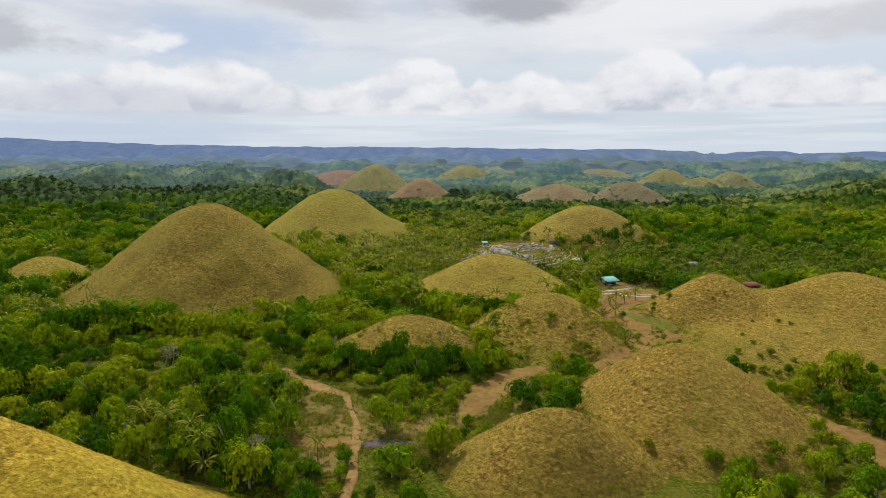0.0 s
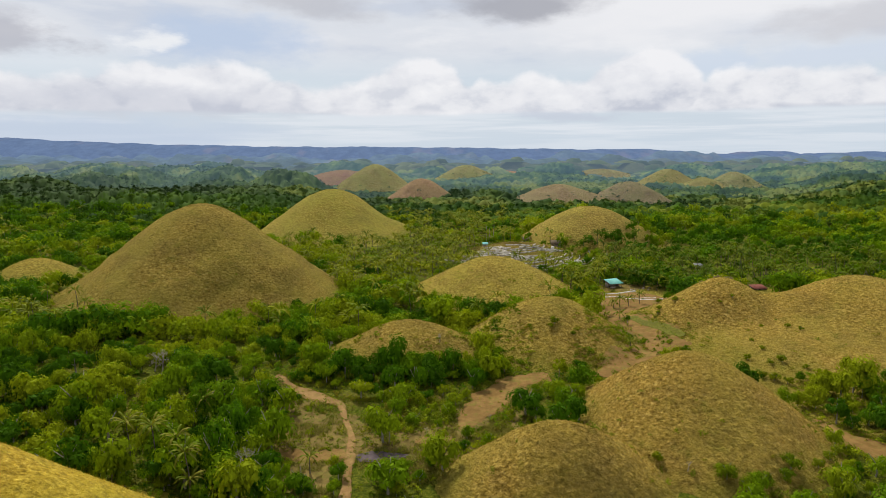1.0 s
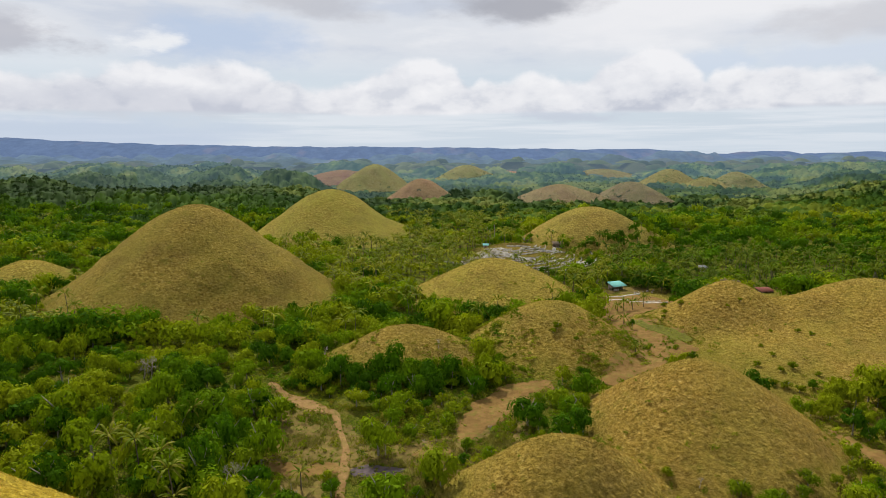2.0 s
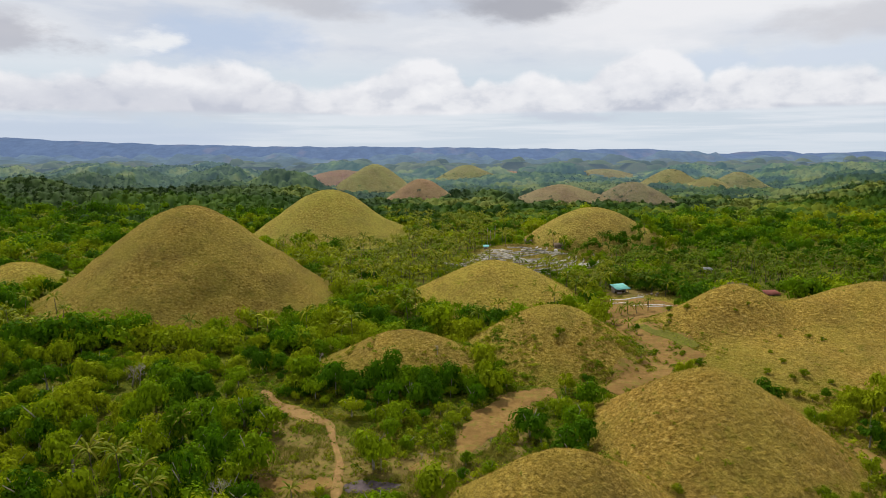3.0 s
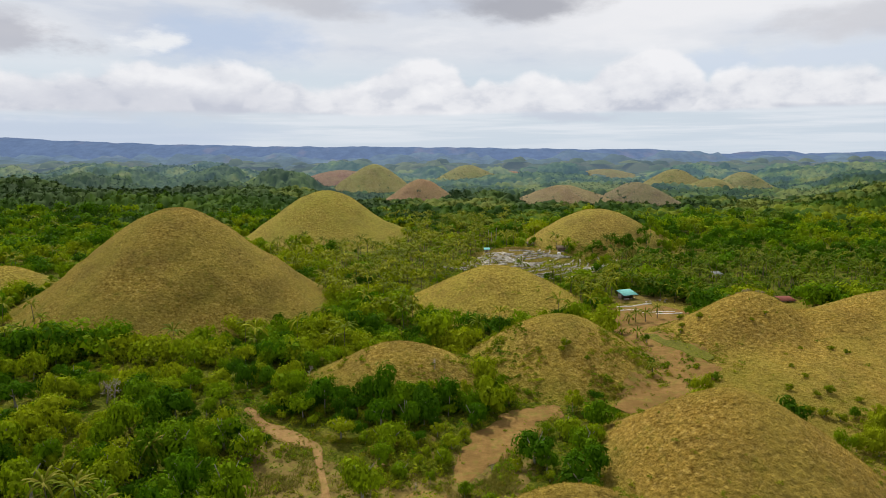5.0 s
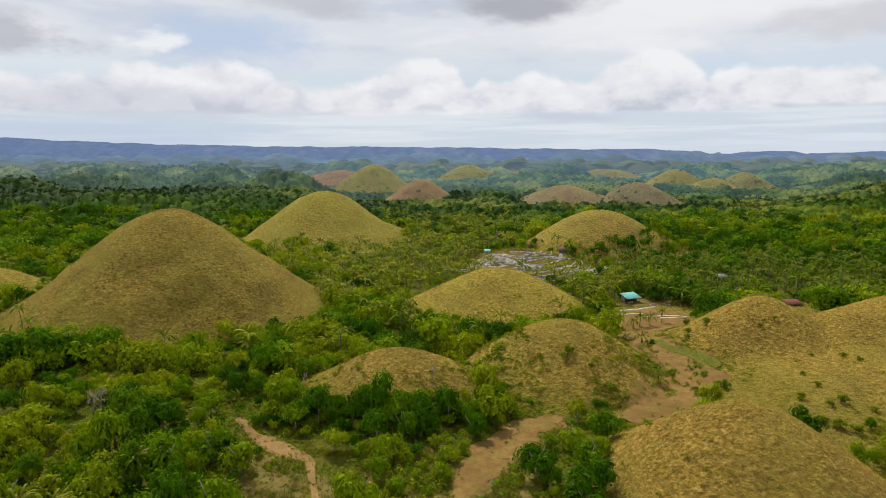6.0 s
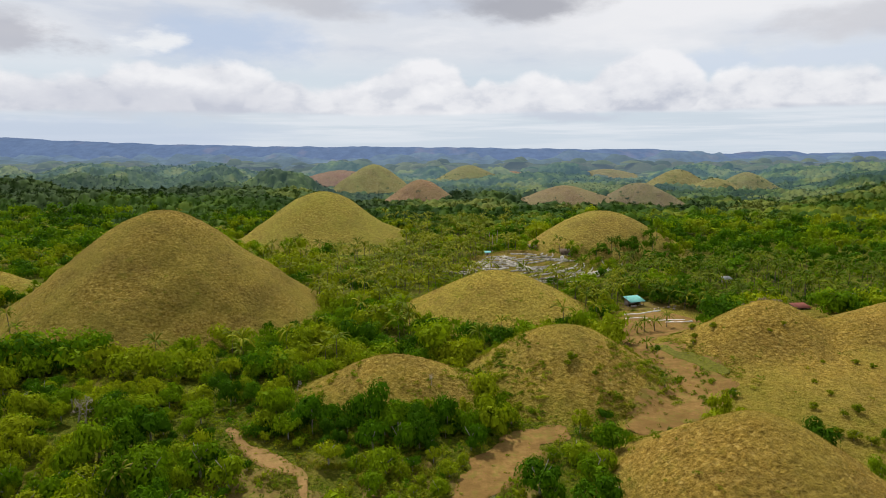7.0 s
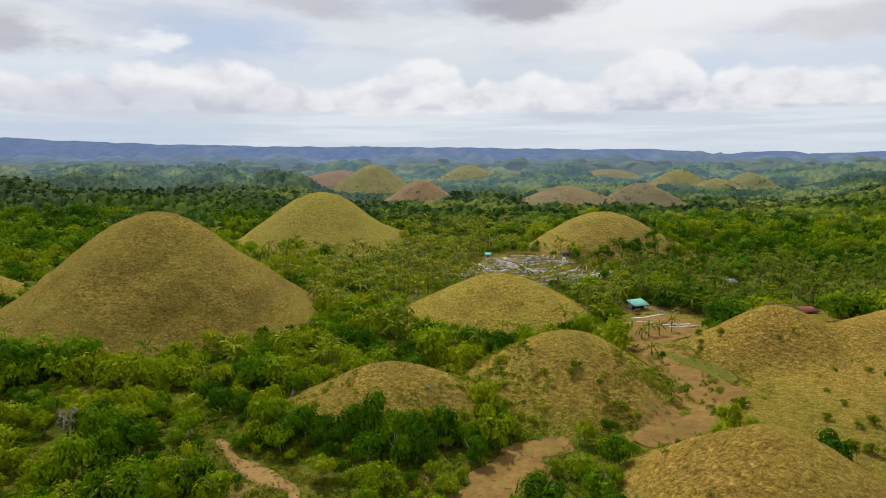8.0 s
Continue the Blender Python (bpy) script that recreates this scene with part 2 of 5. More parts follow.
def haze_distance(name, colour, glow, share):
    """Country kilometres off, seen through the air: the haze is painted on as bluish emission."""
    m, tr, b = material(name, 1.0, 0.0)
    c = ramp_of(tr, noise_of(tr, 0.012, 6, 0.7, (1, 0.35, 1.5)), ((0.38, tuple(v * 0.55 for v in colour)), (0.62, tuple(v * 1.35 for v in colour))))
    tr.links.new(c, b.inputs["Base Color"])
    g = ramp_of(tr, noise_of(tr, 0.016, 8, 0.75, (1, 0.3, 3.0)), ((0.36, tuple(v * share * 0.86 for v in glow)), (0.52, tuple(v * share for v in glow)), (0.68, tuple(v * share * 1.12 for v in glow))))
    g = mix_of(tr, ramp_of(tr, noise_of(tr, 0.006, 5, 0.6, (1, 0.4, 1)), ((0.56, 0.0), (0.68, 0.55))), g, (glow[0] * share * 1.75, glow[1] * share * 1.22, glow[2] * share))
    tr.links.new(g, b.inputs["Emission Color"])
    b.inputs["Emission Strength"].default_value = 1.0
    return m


M_HILL, M_TUFT, M_GROUND = hill_grass(), tuft_grass(), ground_cover()
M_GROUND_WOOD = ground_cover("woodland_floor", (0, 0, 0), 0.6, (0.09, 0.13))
M_GROUND_AIR, M_GROUND_HAZE = ground_cover("haze_glow_ground", (0.030, 0.046, 0.048), 0.6, (0.09, 0.13)), ground_cover("haze_glow_far_ground", (0.085, 0.124, 0.160), 0.3)
GREENS = ((0.0, (0.038, 0.092, 0.003)), (0.22, (0.056, 0.132, 0.003)), (0.40, (0.118, 0.198, 0.004)), (0.56, (0.152, 0.228, 0.005)), (0.70, (0.185, 0.240, 0.006)), (0.85, (0.205, 0.250, 0.007)), (1.0, (0.232, 0.268, 0.008)))
M_LEAF = leaves("broad_leaves", GREENS, lo=0.76, hi=1.28)
M_CANOPY = leaves("canopy_leaves", GREENS, lo=0.76, hi=1.28)
M_BUSH = leaves("shrub_leaves", ((0.0, (0.085, 0.145, 0.004)), (0.4, (0.165, 0.200, 0.007)), (0.7, (0.205, 0.210, 0.010)), (0.88, (0.200, 0.160, 0.024)), (1.0, (0.120, 0.190, 0.006))), lo=0.7, hi=1.35)
M_PALM = leaves("palm_leaves", ((0.0, (0.045, 0.085, 0.003)), (0.5, (0.098, 0.128, 0.005)), (0.8, (0.200, 0.205, 0.010)), (1.0, (0.055, 0.095, 0.004))), 0.25, 0.6, 0.03, 0.6, 1.4)
M_PALM_PALE = leaves("sunny_palm_leaves", ((0.0, (0.085, 0.130, 0.006)), (0.5, (0.150, 0.170, 0.012)), (0.8, (0.220, 0.200, 0.030)), (1.0, (0.100, 0.140, 0.008))), 0.3, 0.6, 0.03, 0.7, 1.3)
M_FAR = leaves("woodland_leaves", ((0.0, (0.020, 0.050, 0.006)), (0.35, (0.038, 0.082, 0.008)), (0.6, (0.066, 0.118, 0.010)), (0.8, (0.110, 0.150, 0.013)), (1.0, (0.150, 0.180, 0.016))), 0.25, lo=0.72, hi=1.3)
M_STEM = two_tone("palm_stem_bark", 2.0, (0.070, 0.056, 0.036), (0.16, 0.135, 0.095), stretch=(1, 1, 0.4))
M_BARK = two_tone("pale_bark", 3.0, (0.17, 0.145, 0.11), (0.36, 0.33, 0.27), stretch=(1, 1, 0.3))
M_DEAD = two_tone("bleached_wood", 3.0, (0.21, 0.175, 0.14), (0.40, 0.345, 0.28))


def bare_soil(name, dark, light, weeds):
    """Dry earth, blotched, with thin grass creeping in."""
    m, tr, b = material(name, 0.95, 0.05)
    c = ramp_of(tr, noise_of(tr, 0.5, 6, 0.7), ((0.34, dark), (0.66, light)))
    c = mix_of(tr, ramp_of(tr, noise_of(tr, 0.09, 4, 0.6), ((0.42, 0.0), (0.66, 0.6))), c, tuple(v * 0.72 for v in dark))
    c = mix_of(tr, ramp_of(tr, noise_of(tr, 0.21, 7, 0.75), ((0.51, 0.0), (0.64, weeds))), c, (0.125, 0.118, 0.020))
    tr.links.new(c, b.inputs["Base Color"])
    bump_of(tr, b, noise_of(tr, 1.8, 5, 0.7), 0.6, 0.2)
    return m


M_SOIL = bare_soil("dry_red_soil", (0.135, 0.078, 0.022), (0.222, 0.134, 0.045), 0.75)
M_DRY = bare_soil("dry_scrub_floor", (0.094, 0.070, 0.018), (0.185, 0.131, 0.040), 0.9)
M_TRACK = bare_soil("trodden_soil", (0.165, 0.096, 0.034), (0.265, 0.165, 0.066), 0.45)
M_TWIGS = two_tone("dry_twigs", 1.5, (0.15, 0.11, 0.05), (0.30, 0.23, 0.12))
M_VERGE = two_tone("green_grass", 0.9, (0.070, 0.072, 0.005), (0.125, 0.120, 0.010), bump=0.8, dist=0.3)
M_STONE = two_tone("limestone", 0.35, (0.13, 0.11, 0.085), (0.60, 0.56, 0.47), bump=0.6, lo=0.36, hi=0.60)
M_ROOF = two_tone("teal_painted_sheet", 1.0, (0.15, 0.45, 0.38), (0.26, 0.58, 0.50), rough=0.45, bump=0.1)
M_RED = two_tone("red_painted_sheet", 1.0, (0.17, 0.055, 0.04), (0.27, 0.09, 0.065), rough=0.5, bump=0.1)
M_ZINC = two_tone("weathered_zinc_sheet", 1.2, (0.20, 0.20, 0.20), (0.42, 0.42, 0.41), rough=0.5, bump=0.1)
M_WOOD = two_tone("weathered_timber", 2.0, (0.13, 0.09, 0.06), (0.25, 0.19, 0.13), stretch=(1, 1, 0.2))
M_WALL = two_tone("faded_plaster", 1.0, (0.34, 0.27, 0.23), (0.50, 0.42, 0.37))
M_WHITE = two_tone("white_paint", 1.0, (0.46, 0.44, 0.40), (0.70, 0.68, 0.63), rough=0.6)
M_DARK = two_tone("burnt_ground", 0.8, (0.045, 0.035, 0.035), (0.115, 0.085, 0.085))

# ---- numbers for the land ----


def lattice(ix, iy, seed):
    h = (ix.astype(np.int64) * 374761393 + iy.astype(np.int64) * 668265263 + seed * 974634777) & 0xFFFFFFFF
    h = ((h ^ (h >> 13)) * 1274126177) & 0xFFFFFFFF
    return ((h ^ (h >> 16)) & 0xFFFF) / 65535.0


def value_noise(x, y, seed=0):
    fx, fy = np.floor(x), np.floor(y)
    u, v = x - fx, y - fy
    u, v = u * u * (3 - 2 * u), v * v * (3 - 2 * v)
    a, b, c, d = lattice(fx, fy, seed), lattice(fx + 1, fy, seed), lattice(fx, fy + 1, seed), lattice(fx + 1, fy + 1, seed)
    return (a * (1 - u) + b * u) * (1 - v) + (c * (1 - u) + d * u) * v - 0.5


def fbm(x, y, size, seed=0, octaves=4):
    """Noise of about -0.5 to 0.5 with features of that size in metres."""
    x, y = np.asarray(x, float) / size, np.asarray(y, float) / size
    s, amp = 0.0, 1.0
    for k in range(octaves):
        s = s + amp * value_noise(x * 2 ** k + 13.7 * k, y * 2 ** k - 7.1 * k, seed + k)
        amp *= 0.5
    return s


# wooded rises: x, y, height, half-widths across and along
RISES = [(-560, 1290, 28, 120, 110), (-430, 1250, 20, 90, 100), (-700, 1150, 12, 160, 110), (-880, 1300, 16, 150, 140), (-260, 1400, 18, 140, 110),
         (760, 1250, 50, 85, 90), (880, 1280, 44, 90, 90), (640, 1300, 24, 60, 90), (520, 1420, 40, 80, 100), (1080, 1350, 36, 100, 110), (820, 1000, 26, 70, 70), (660, 860, 17, 70, 60), (940, 1120, 34, 80, 80),
         (700, 950, 14, 120, 100), (560, 760, 10, 120, 90), (-420, 760, 9, 170, 100), (-600, 900, 14, 160, 110), (150, 1250, 20, 160, 100), (330, 1050, 4, 120, 90), (50, 900, 10, 110, 90)]


# steep wooded knolls
WOODED = [(-449, 1098, 25, 70, 55), (-549, 982, 14, 55, 50), (-566, 825, 14, 55, 45), (-641, 1260, 12, 110, 80), (-400, 1180, 8, 60, 60), (683, 1212, 6, 90, 70), (590, 1180, 10, 60, 60), (-330, 1010, 12, 50, 50), (480, 790, 9, 50, 45), (400, 700, 8, 50, 40), (560, 900, 12, 60, 50)]
K_RNG = np.random.default_rng(5)
KNOLLS = []
while len(KNOLLS) < 170:
    ky = 680 + 1500 * K_RNG.random() ** 0.9
    ku = -0.78 + 1.56 * K_RNG.random()
    kh = 14 + 22 * K_RNG.random() + 0.012 * (ky - 650)
    if not (-0.24 < ku < 0.58 and ky < 1450):
        KNOLLS.append((ku * ky, ky, kh, 26 + 26 * K_RNG.random(), 26 + 26 * K_RNG.random()))


def ground_z(x, y):
    x, y = np.asarray(x, float), np.asarray(y, float)
    z = 1.6 * fbm(x, y, 70, 3, 3)
    far = np.clip((y - 450) / 700, 0, 1)
    z = z + far * 9 * fbm(x, y, 260, 9, 4)
    for rx, ry, h, wx, wy in RISES + KNOLLS:
        near = (np.abs(x - rx) < 3 * wx) & (np.abs(y - ry) < 3 * wy)
        if np.any(near):
            z = z + np.where(near, h * np.exp(-(((x - rx) / wx) ** 2 + ((y - ry) / wy) ** 2)), 0.0)
    cap = 17 + 21 * np.clip((y - 650) / 600, 0, 1)
    z = np.where(y > 560, cap * np.tanh(z / cap), z)
    for rx, ry, h, wx, wy in WOODED:
        z = z + h * np.exp(-(((x - rx) / wx) ** 2 + ((y - ry) / wy) ** 2) ** 1.3)
    return z - np.clip((y - 1800) / 1500, 0, 1) * 6


# hills: x, y, top, slope, roundness, stretch across, stretch along, turn, base, tone, green share
HILLS = {
    "a": (-133, 320, 48.5, 1.00, 25, 1.00, 1.00, 0, -1, (0.77, 0.775, 0.69), "tall conical hill covered in dry brown cogon grass"),
    "b": (-109, 540, 41.5, 0.86, 18, 1.08, 1.0, 0, -1, (0.90, 1.0, 0.9), "conical hill of dry yellow-green grass, palms at its foot"),
    "left": (-247, 352, 13.5, 0.76, 9, 1.05, 1.1, 0, -1, (0.98, 1.05, 0.9), "low grassy hill with green patches beside the tall hill"),
    "n_two": (63.8, 164.5, 21.3, 0.91, 14.4, 0.97, 1.04, 0, -1, (0.95, 0.88, 0.82), "rounded brown grass hill with bushes at its foot"),
    "n_one": (23.4, 134.5, 15.6, 1.13, 20.9, 1.02, 0.72, 0, -1, (1.0, 0.935, 0.86), "low rounded hill of dry brown grass"),
    "e": (36.5, 239, 18.8, 0.76, 10, 1.0, 0.95, 0, -1, (0.92, 0.91, 0.80), "small rounded brown grass hill beside the dirt clearing"),
    "d": (19, 320, 20.5, 0.66, 12, 1.0, 0.95, 0, -1, (1.02, 1.04, 0.90), "rounded dry grass hill in front of the stone terraces"),
    "g": (-17, 224, 13.6, 0.66, 9, 1.05, 0.8, 0, -1, (0.88, 0.86, 0.78), "low grass hill half hidden by bushes"),
    "f": (102, 480, 31.5, 0.84, 26, 1.05, 0.74, 0, -1, (0.94, 0.97, 0.98), "rounded pale brown grass hill above the stone terraces"),
    "r": (142, 248, 23.1, 0.52, 11.2, 1.3, 1.1, 0, -1, (0.90, 0.86, 0.77), "broad twin-topped hill of dry straw-coloured grass with a saddle"),
    "terraced": (46, 440, 9.0, 0.34, 9, 1.1, 1.0, 0, -1, (0.62, 0.62, 0.62), "low terraced slope of dry grass and stone walls"),
    "near": (-100, 97, 32.6, 0.90, 32, 1.0, 0.59, 0, -1, (1.4, 1.35, 0.7), "steep near hillside of bright yellow grass"),
    # distant hills: the raised blue in each tone is haze put into the grass
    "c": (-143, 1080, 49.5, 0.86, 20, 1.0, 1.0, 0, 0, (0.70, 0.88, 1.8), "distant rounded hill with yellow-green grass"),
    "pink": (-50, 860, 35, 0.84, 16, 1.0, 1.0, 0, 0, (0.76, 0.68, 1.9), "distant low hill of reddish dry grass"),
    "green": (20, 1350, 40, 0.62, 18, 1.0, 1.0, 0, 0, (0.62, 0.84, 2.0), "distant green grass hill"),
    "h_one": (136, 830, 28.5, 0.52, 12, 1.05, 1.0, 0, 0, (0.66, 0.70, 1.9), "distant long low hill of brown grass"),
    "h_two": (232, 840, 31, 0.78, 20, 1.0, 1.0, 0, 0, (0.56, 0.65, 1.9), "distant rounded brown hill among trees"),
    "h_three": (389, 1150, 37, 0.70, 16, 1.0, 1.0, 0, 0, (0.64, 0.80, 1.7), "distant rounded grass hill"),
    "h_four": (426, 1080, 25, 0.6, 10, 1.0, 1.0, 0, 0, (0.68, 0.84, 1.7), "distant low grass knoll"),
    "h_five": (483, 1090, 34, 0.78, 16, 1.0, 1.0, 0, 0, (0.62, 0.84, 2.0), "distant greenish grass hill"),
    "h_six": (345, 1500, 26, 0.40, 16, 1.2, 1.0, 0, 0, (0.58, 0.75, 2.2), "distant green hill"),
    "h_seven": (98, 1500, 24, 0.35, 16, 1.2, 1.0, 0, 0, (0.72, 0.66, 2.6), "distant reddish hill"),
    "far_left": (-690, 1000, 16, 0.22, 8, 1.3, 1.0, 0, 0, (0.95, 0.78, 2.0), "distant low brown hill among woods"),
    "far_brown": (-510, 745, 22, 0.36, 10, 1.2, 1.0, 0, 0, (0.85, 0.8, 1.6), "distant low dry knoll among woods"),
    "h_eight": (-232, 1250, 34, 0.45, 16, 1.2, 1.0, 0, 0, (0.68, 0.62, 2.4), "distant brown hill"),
}


# the broad hill's lobes: x, y, top, slope, roundness, stretch across, stretch along
LOBES = {"r": (169.4, 258.2, 23.1, 0.93, 11.2, 1.34, 1.42), "r_two": (111.7, 260.2, 22.2, 0.78, 6.0, 1.05, 0.87), "saddle": (142.7, 256.5, 16.4, 0.61, 8.1, 1.08, 1.09), "z_foot": (126, 229, 8.5, 0.36, 11, 1.25, 0.95)}
HILL_NAMES = sorted(set(HILLS) | set(LOBES))


def hill_z(key, x, y):
    if key == "r":       # the lobes run smoothly into one another
        k = 1.7
        return k * np.logaddexp.reduce([lobe_z(n, *LOBES[n], -1, x, y) / k for n in LOBES], axis=0)
    return lobe_z(key, *HILLS[key][:7], HILLS[key][8], x, y)


def lobe_z(key, hx, hy, top, slope, soft, sx, sy, base, x, y):
    dx, dy = (np.asarray(x, float) - hx) / sx, (np.asarray(y, float) - hy) / sy
    if key == "a":            # its eastern flank is the steeper
        dx = np.where(dx > 0, dx * (1.045 - 0.06 * np.clip((dx - 32) / 16, 0, 1)), dx * (0.985 - 0.075 * np.clip((-dx - 20) / 25, 0, 1)))
    r = np.hypot(dx, dy)
    seed = 40 + 5 * HILL_NAMES.index(key)
    wob = 1 + np.clip(r / 15, 0, 1) * (0.20 * fbm(x, y, 38, seed, 2) + 0.05 * fbm(x, y, 9, seed + 2, 2))
    drop = (np.sqrt((slope * r) ** 2 + soft ** 2) - soft) * wob
    z0 = top - drop + 0.9 * fbm(x, y, 11, seed + 3, 3) * np.clip(r / 12, 0.2, 1)
    k = 1.3 + 0.085 * top if hy < 600 else 2.2
    return base - 1.2 + k * np.logaddexp(0, (z0 - base) / k)


def hill_reach(key):
    top, slope, soft, base = HILLS[key][2], HILLS[key][3], HILLS[key][4], HILLS[key][8]
    return math.sqrt((top - base + 6 + soft) ** 2 - soft ** 2) / slope


def land_z(x, y, skip=()):
    """The height of the land (ground or hill) and how far a hill stands out of the ground there."""
    g = ground_z(x, y)
    z = g.copy() if hasattr(g, "copy") else g
    for key in HILLS:
        if key in skip:
            continue
        hx, hy, reach = HILLS[key][0], HILLS[key][1], hill_reach(key) * 1.4
        near = (np.abs(x - hx) < reach) & (np.abs(y - hy) < reach)
        if np.any(near):
            z = np.where(near, np.maximum(z, hill_z(key, x, y)), z)
    return z, z - g


# ---- mesh helpers ----


def mesh_of(name, verts, faces, mats, smooth=False, tint=None, index=None):
    """A mesh from arrays of points and of triangles or quads."""
    me = bpy.data.meshes.new(name)
    verts, faces = np.asarray(verts, np.float32), np.asarray(faces, np.int32)
    n, k = faces.shape
    me.vertices.add(len(verts))
    me.vertices.foreach_set("co", verts.ravel())
    me.loops.add(n * k)
    me.loops.foreach_set("vertex_index", faces.ravel())
    me.polygons.add(n)
    me.polygons.foreach_set("loop_start", np.arange(0, n * k, k, dtype=np.int32))
    if smooth:
        me.polygons.foreach_set("use_smooth", np.ones(n, bool))
    for m in mats:
        me.materials.append(m)
    if index is not None:
        me.polygons.foreach_set("material_index", np.asarray(index, np.int32))
    if tint is not None:
        att = me.attributes.new("tint", "FLOAT", "POINT")
        att.data.foreach_set("value", np.asarray(tint, np.float32))
    me.update(calc_edges=True)
    return me


def joined(pieces):
    """Several (verts, faces) as one."""
    vs, fs, o = [], [], 0
    for v, f in pieces:
        vs.append(v)
        fs.append(np.asarray(f) + o)
        o += len(v)
    return np.concatenate(vs), np.concatenate(fs)


def scatter(template, places):
    """Copies of a template's points at rows of x, y, z, width, height, turn, lean."""
    v, f = template
    p = np.asarray(places, float)
    c, s = np.cos(p[:, 5])[:, None], np.sin(p[:, 5])[:, None]
    x, y, z = v[:, 0][None], v[:, 1][None], v[:, 2][None]
    X = (x * c - y * s) * p[:, 3:4] + p[:, 0:1] + p[:, 6:7] * z * p[:, 4:5]
    Y = (x * s + y * c) * p[:, 3:4] + p[:, 1:2]
    Z = z * p[:, 4:5] + p[:, 2:3]
    verts = np.stack((X, Y, Z), -1).reshape(-1, 3)
    faces = (f[None] + (np.arange(len(p)) * len(v))[:, None, None]).reshape(-1, f.shape[1])
    return verts, faces


def part(name, me, parent, label=""):
    ob = new(name, me)
    ob.parent = parent
    return tagged(ob, label)


def thing(name, x, y, z, label, category, group="", kind=""):
    ob = new(name)
    ob.matrix_basis = pose(x, y, z)
    ob.empty_display_size = 0.5
    return tagged(ob, label, category, group, kind)


# ---- the ground, one sheet to the horizon ----


def ground_sheet():
    ys = np.concatenate((np.arange(-260, 420, 5.0), 420 * (4950 / 420) ** np.linspace(0, 1, 130)))
    us = np.linspace(-1, 1, 231)
    us = np.sign(us) * np.abs(us) ** 1.25
    half = np.maximum(330, np.abs(ys) * 0.95 + 120)
    X, Y = us[None] * half[:, None], np.repeat(ys[:, None], len(us), 1)
    Z = ground_z(X, Y)
    n, m = X.shape
    a = (np.arange(n - 1)[:, None] * m + np.arange(m - 1)[None]).ravel()
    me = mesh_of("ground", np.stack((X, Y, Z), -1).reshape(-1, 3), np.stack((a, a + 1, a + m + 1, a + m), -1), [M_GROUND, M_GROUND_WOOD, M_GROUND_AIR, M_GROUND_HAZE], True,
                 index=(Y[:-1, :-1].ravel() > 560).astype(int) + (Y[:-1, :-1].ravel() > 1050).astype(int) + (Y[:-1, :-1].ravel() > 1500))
    tagged(new("ground", me), "weedy green and brown ground reaching to the horizon", "ground", kind="structure")


ground_sheet()

# ---- the grass hills ----


HILL_GRID = {}


def hill_surface(key, x, y):
    """The height of the built hill mesh at a place."""
    r, Z = HILL_GRID[key]
    hx, hy, sx, sy = HILLS[key][0], HILLS[key][1], HILLS[key][5], HILLS[key][6]
    dx, dy = (x - hx) / sx, (y - hy) / sy
    rings, segs = Z.shape
    i = np.clip(np.hypot(dx, dy) / r[0] - 1, 0, rings - 1.001)
    j = (np.arctan2(dy, dx) % (2 * math.pi)) / (2 * math.pi) * segs
    i0, j0 = i.astype(int), np.floor(j).astype(int)
    u, v, j0, j1 = i - i0, j - j0, j0 % segs, (j0 + 1) % segs
    return (Z[i0, j0] * (1 - v) + Z[i0, j1] * v) * (1 - u) + (Z[i0 + 1, j0] * (1 - v) + Z[i0 + 1, j1] * v) * u


def build_hill(key):
    hx, hy, top, slope, soft, sx, sy, turn, base, tone, label = HILLS[key]
    reach = hill_reach(key) * 1.12
    far = hy > 600
    rings, segs = (24, 64) if far else (96, 256) if key in ("n_one", "n_two", "r") else (60, 160) if hy < 330 else (46, 128)
    r = np.linspace(0.0, 1.0, rings + 1)[1:] * reach
    a = np.linspace(0, 2 * math.pi, segs, endpoint=False)
    R, A = np.meshgrid(r, a, indexing="ij")
    X, Y = hx + R * np.cos(A) * sx, hy + R * np.sin(A) * sy
    Z = hill_z(key, X, Y)
    if not far:
        Z = Z + np.random.default_rng(sum(map(ord, key))).normal(0, 0.11, Z.shape) * np.clip(R / 4, 0.2, 1)
    Z[-1] -= 5
    HILL_GRID[key] = (r, Z)
    verts = np.concatenate((np.array([[hx, hy, float(hill_z(key, np.array([hx]), np.array([hy]))[0])]]), np.stack((X, Y, Z), -1).reshape(-1, 3)))
    j = np.arange(segs)
    k = (j + 1) % segs
    quads = []
    for i in range(rings - 1):
        o = 1 + i * segs
        quads.append(np.stack((o + j, o + segs + j, o + segs + k, o + k), -1))
    cap = np.stack((np.zeros(segs, int), 1 + j, 1 + k), -1)
    q = np.concatenate(quads)
    tris = np.concatenate((q[:, [0, 1, 2]], q[:, [0, 2, 3]], cap))
    verts[:, :3] -= (hx, hy, 0)
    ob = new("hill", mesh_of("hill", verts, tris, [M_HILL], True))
    ob.matrix_basis = pose(hx, hy, 0)
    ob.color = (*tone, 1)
    tagged(ob, label, "hill", "grass hills")
    return ob


for key in HILLS:
    build_hill(key)


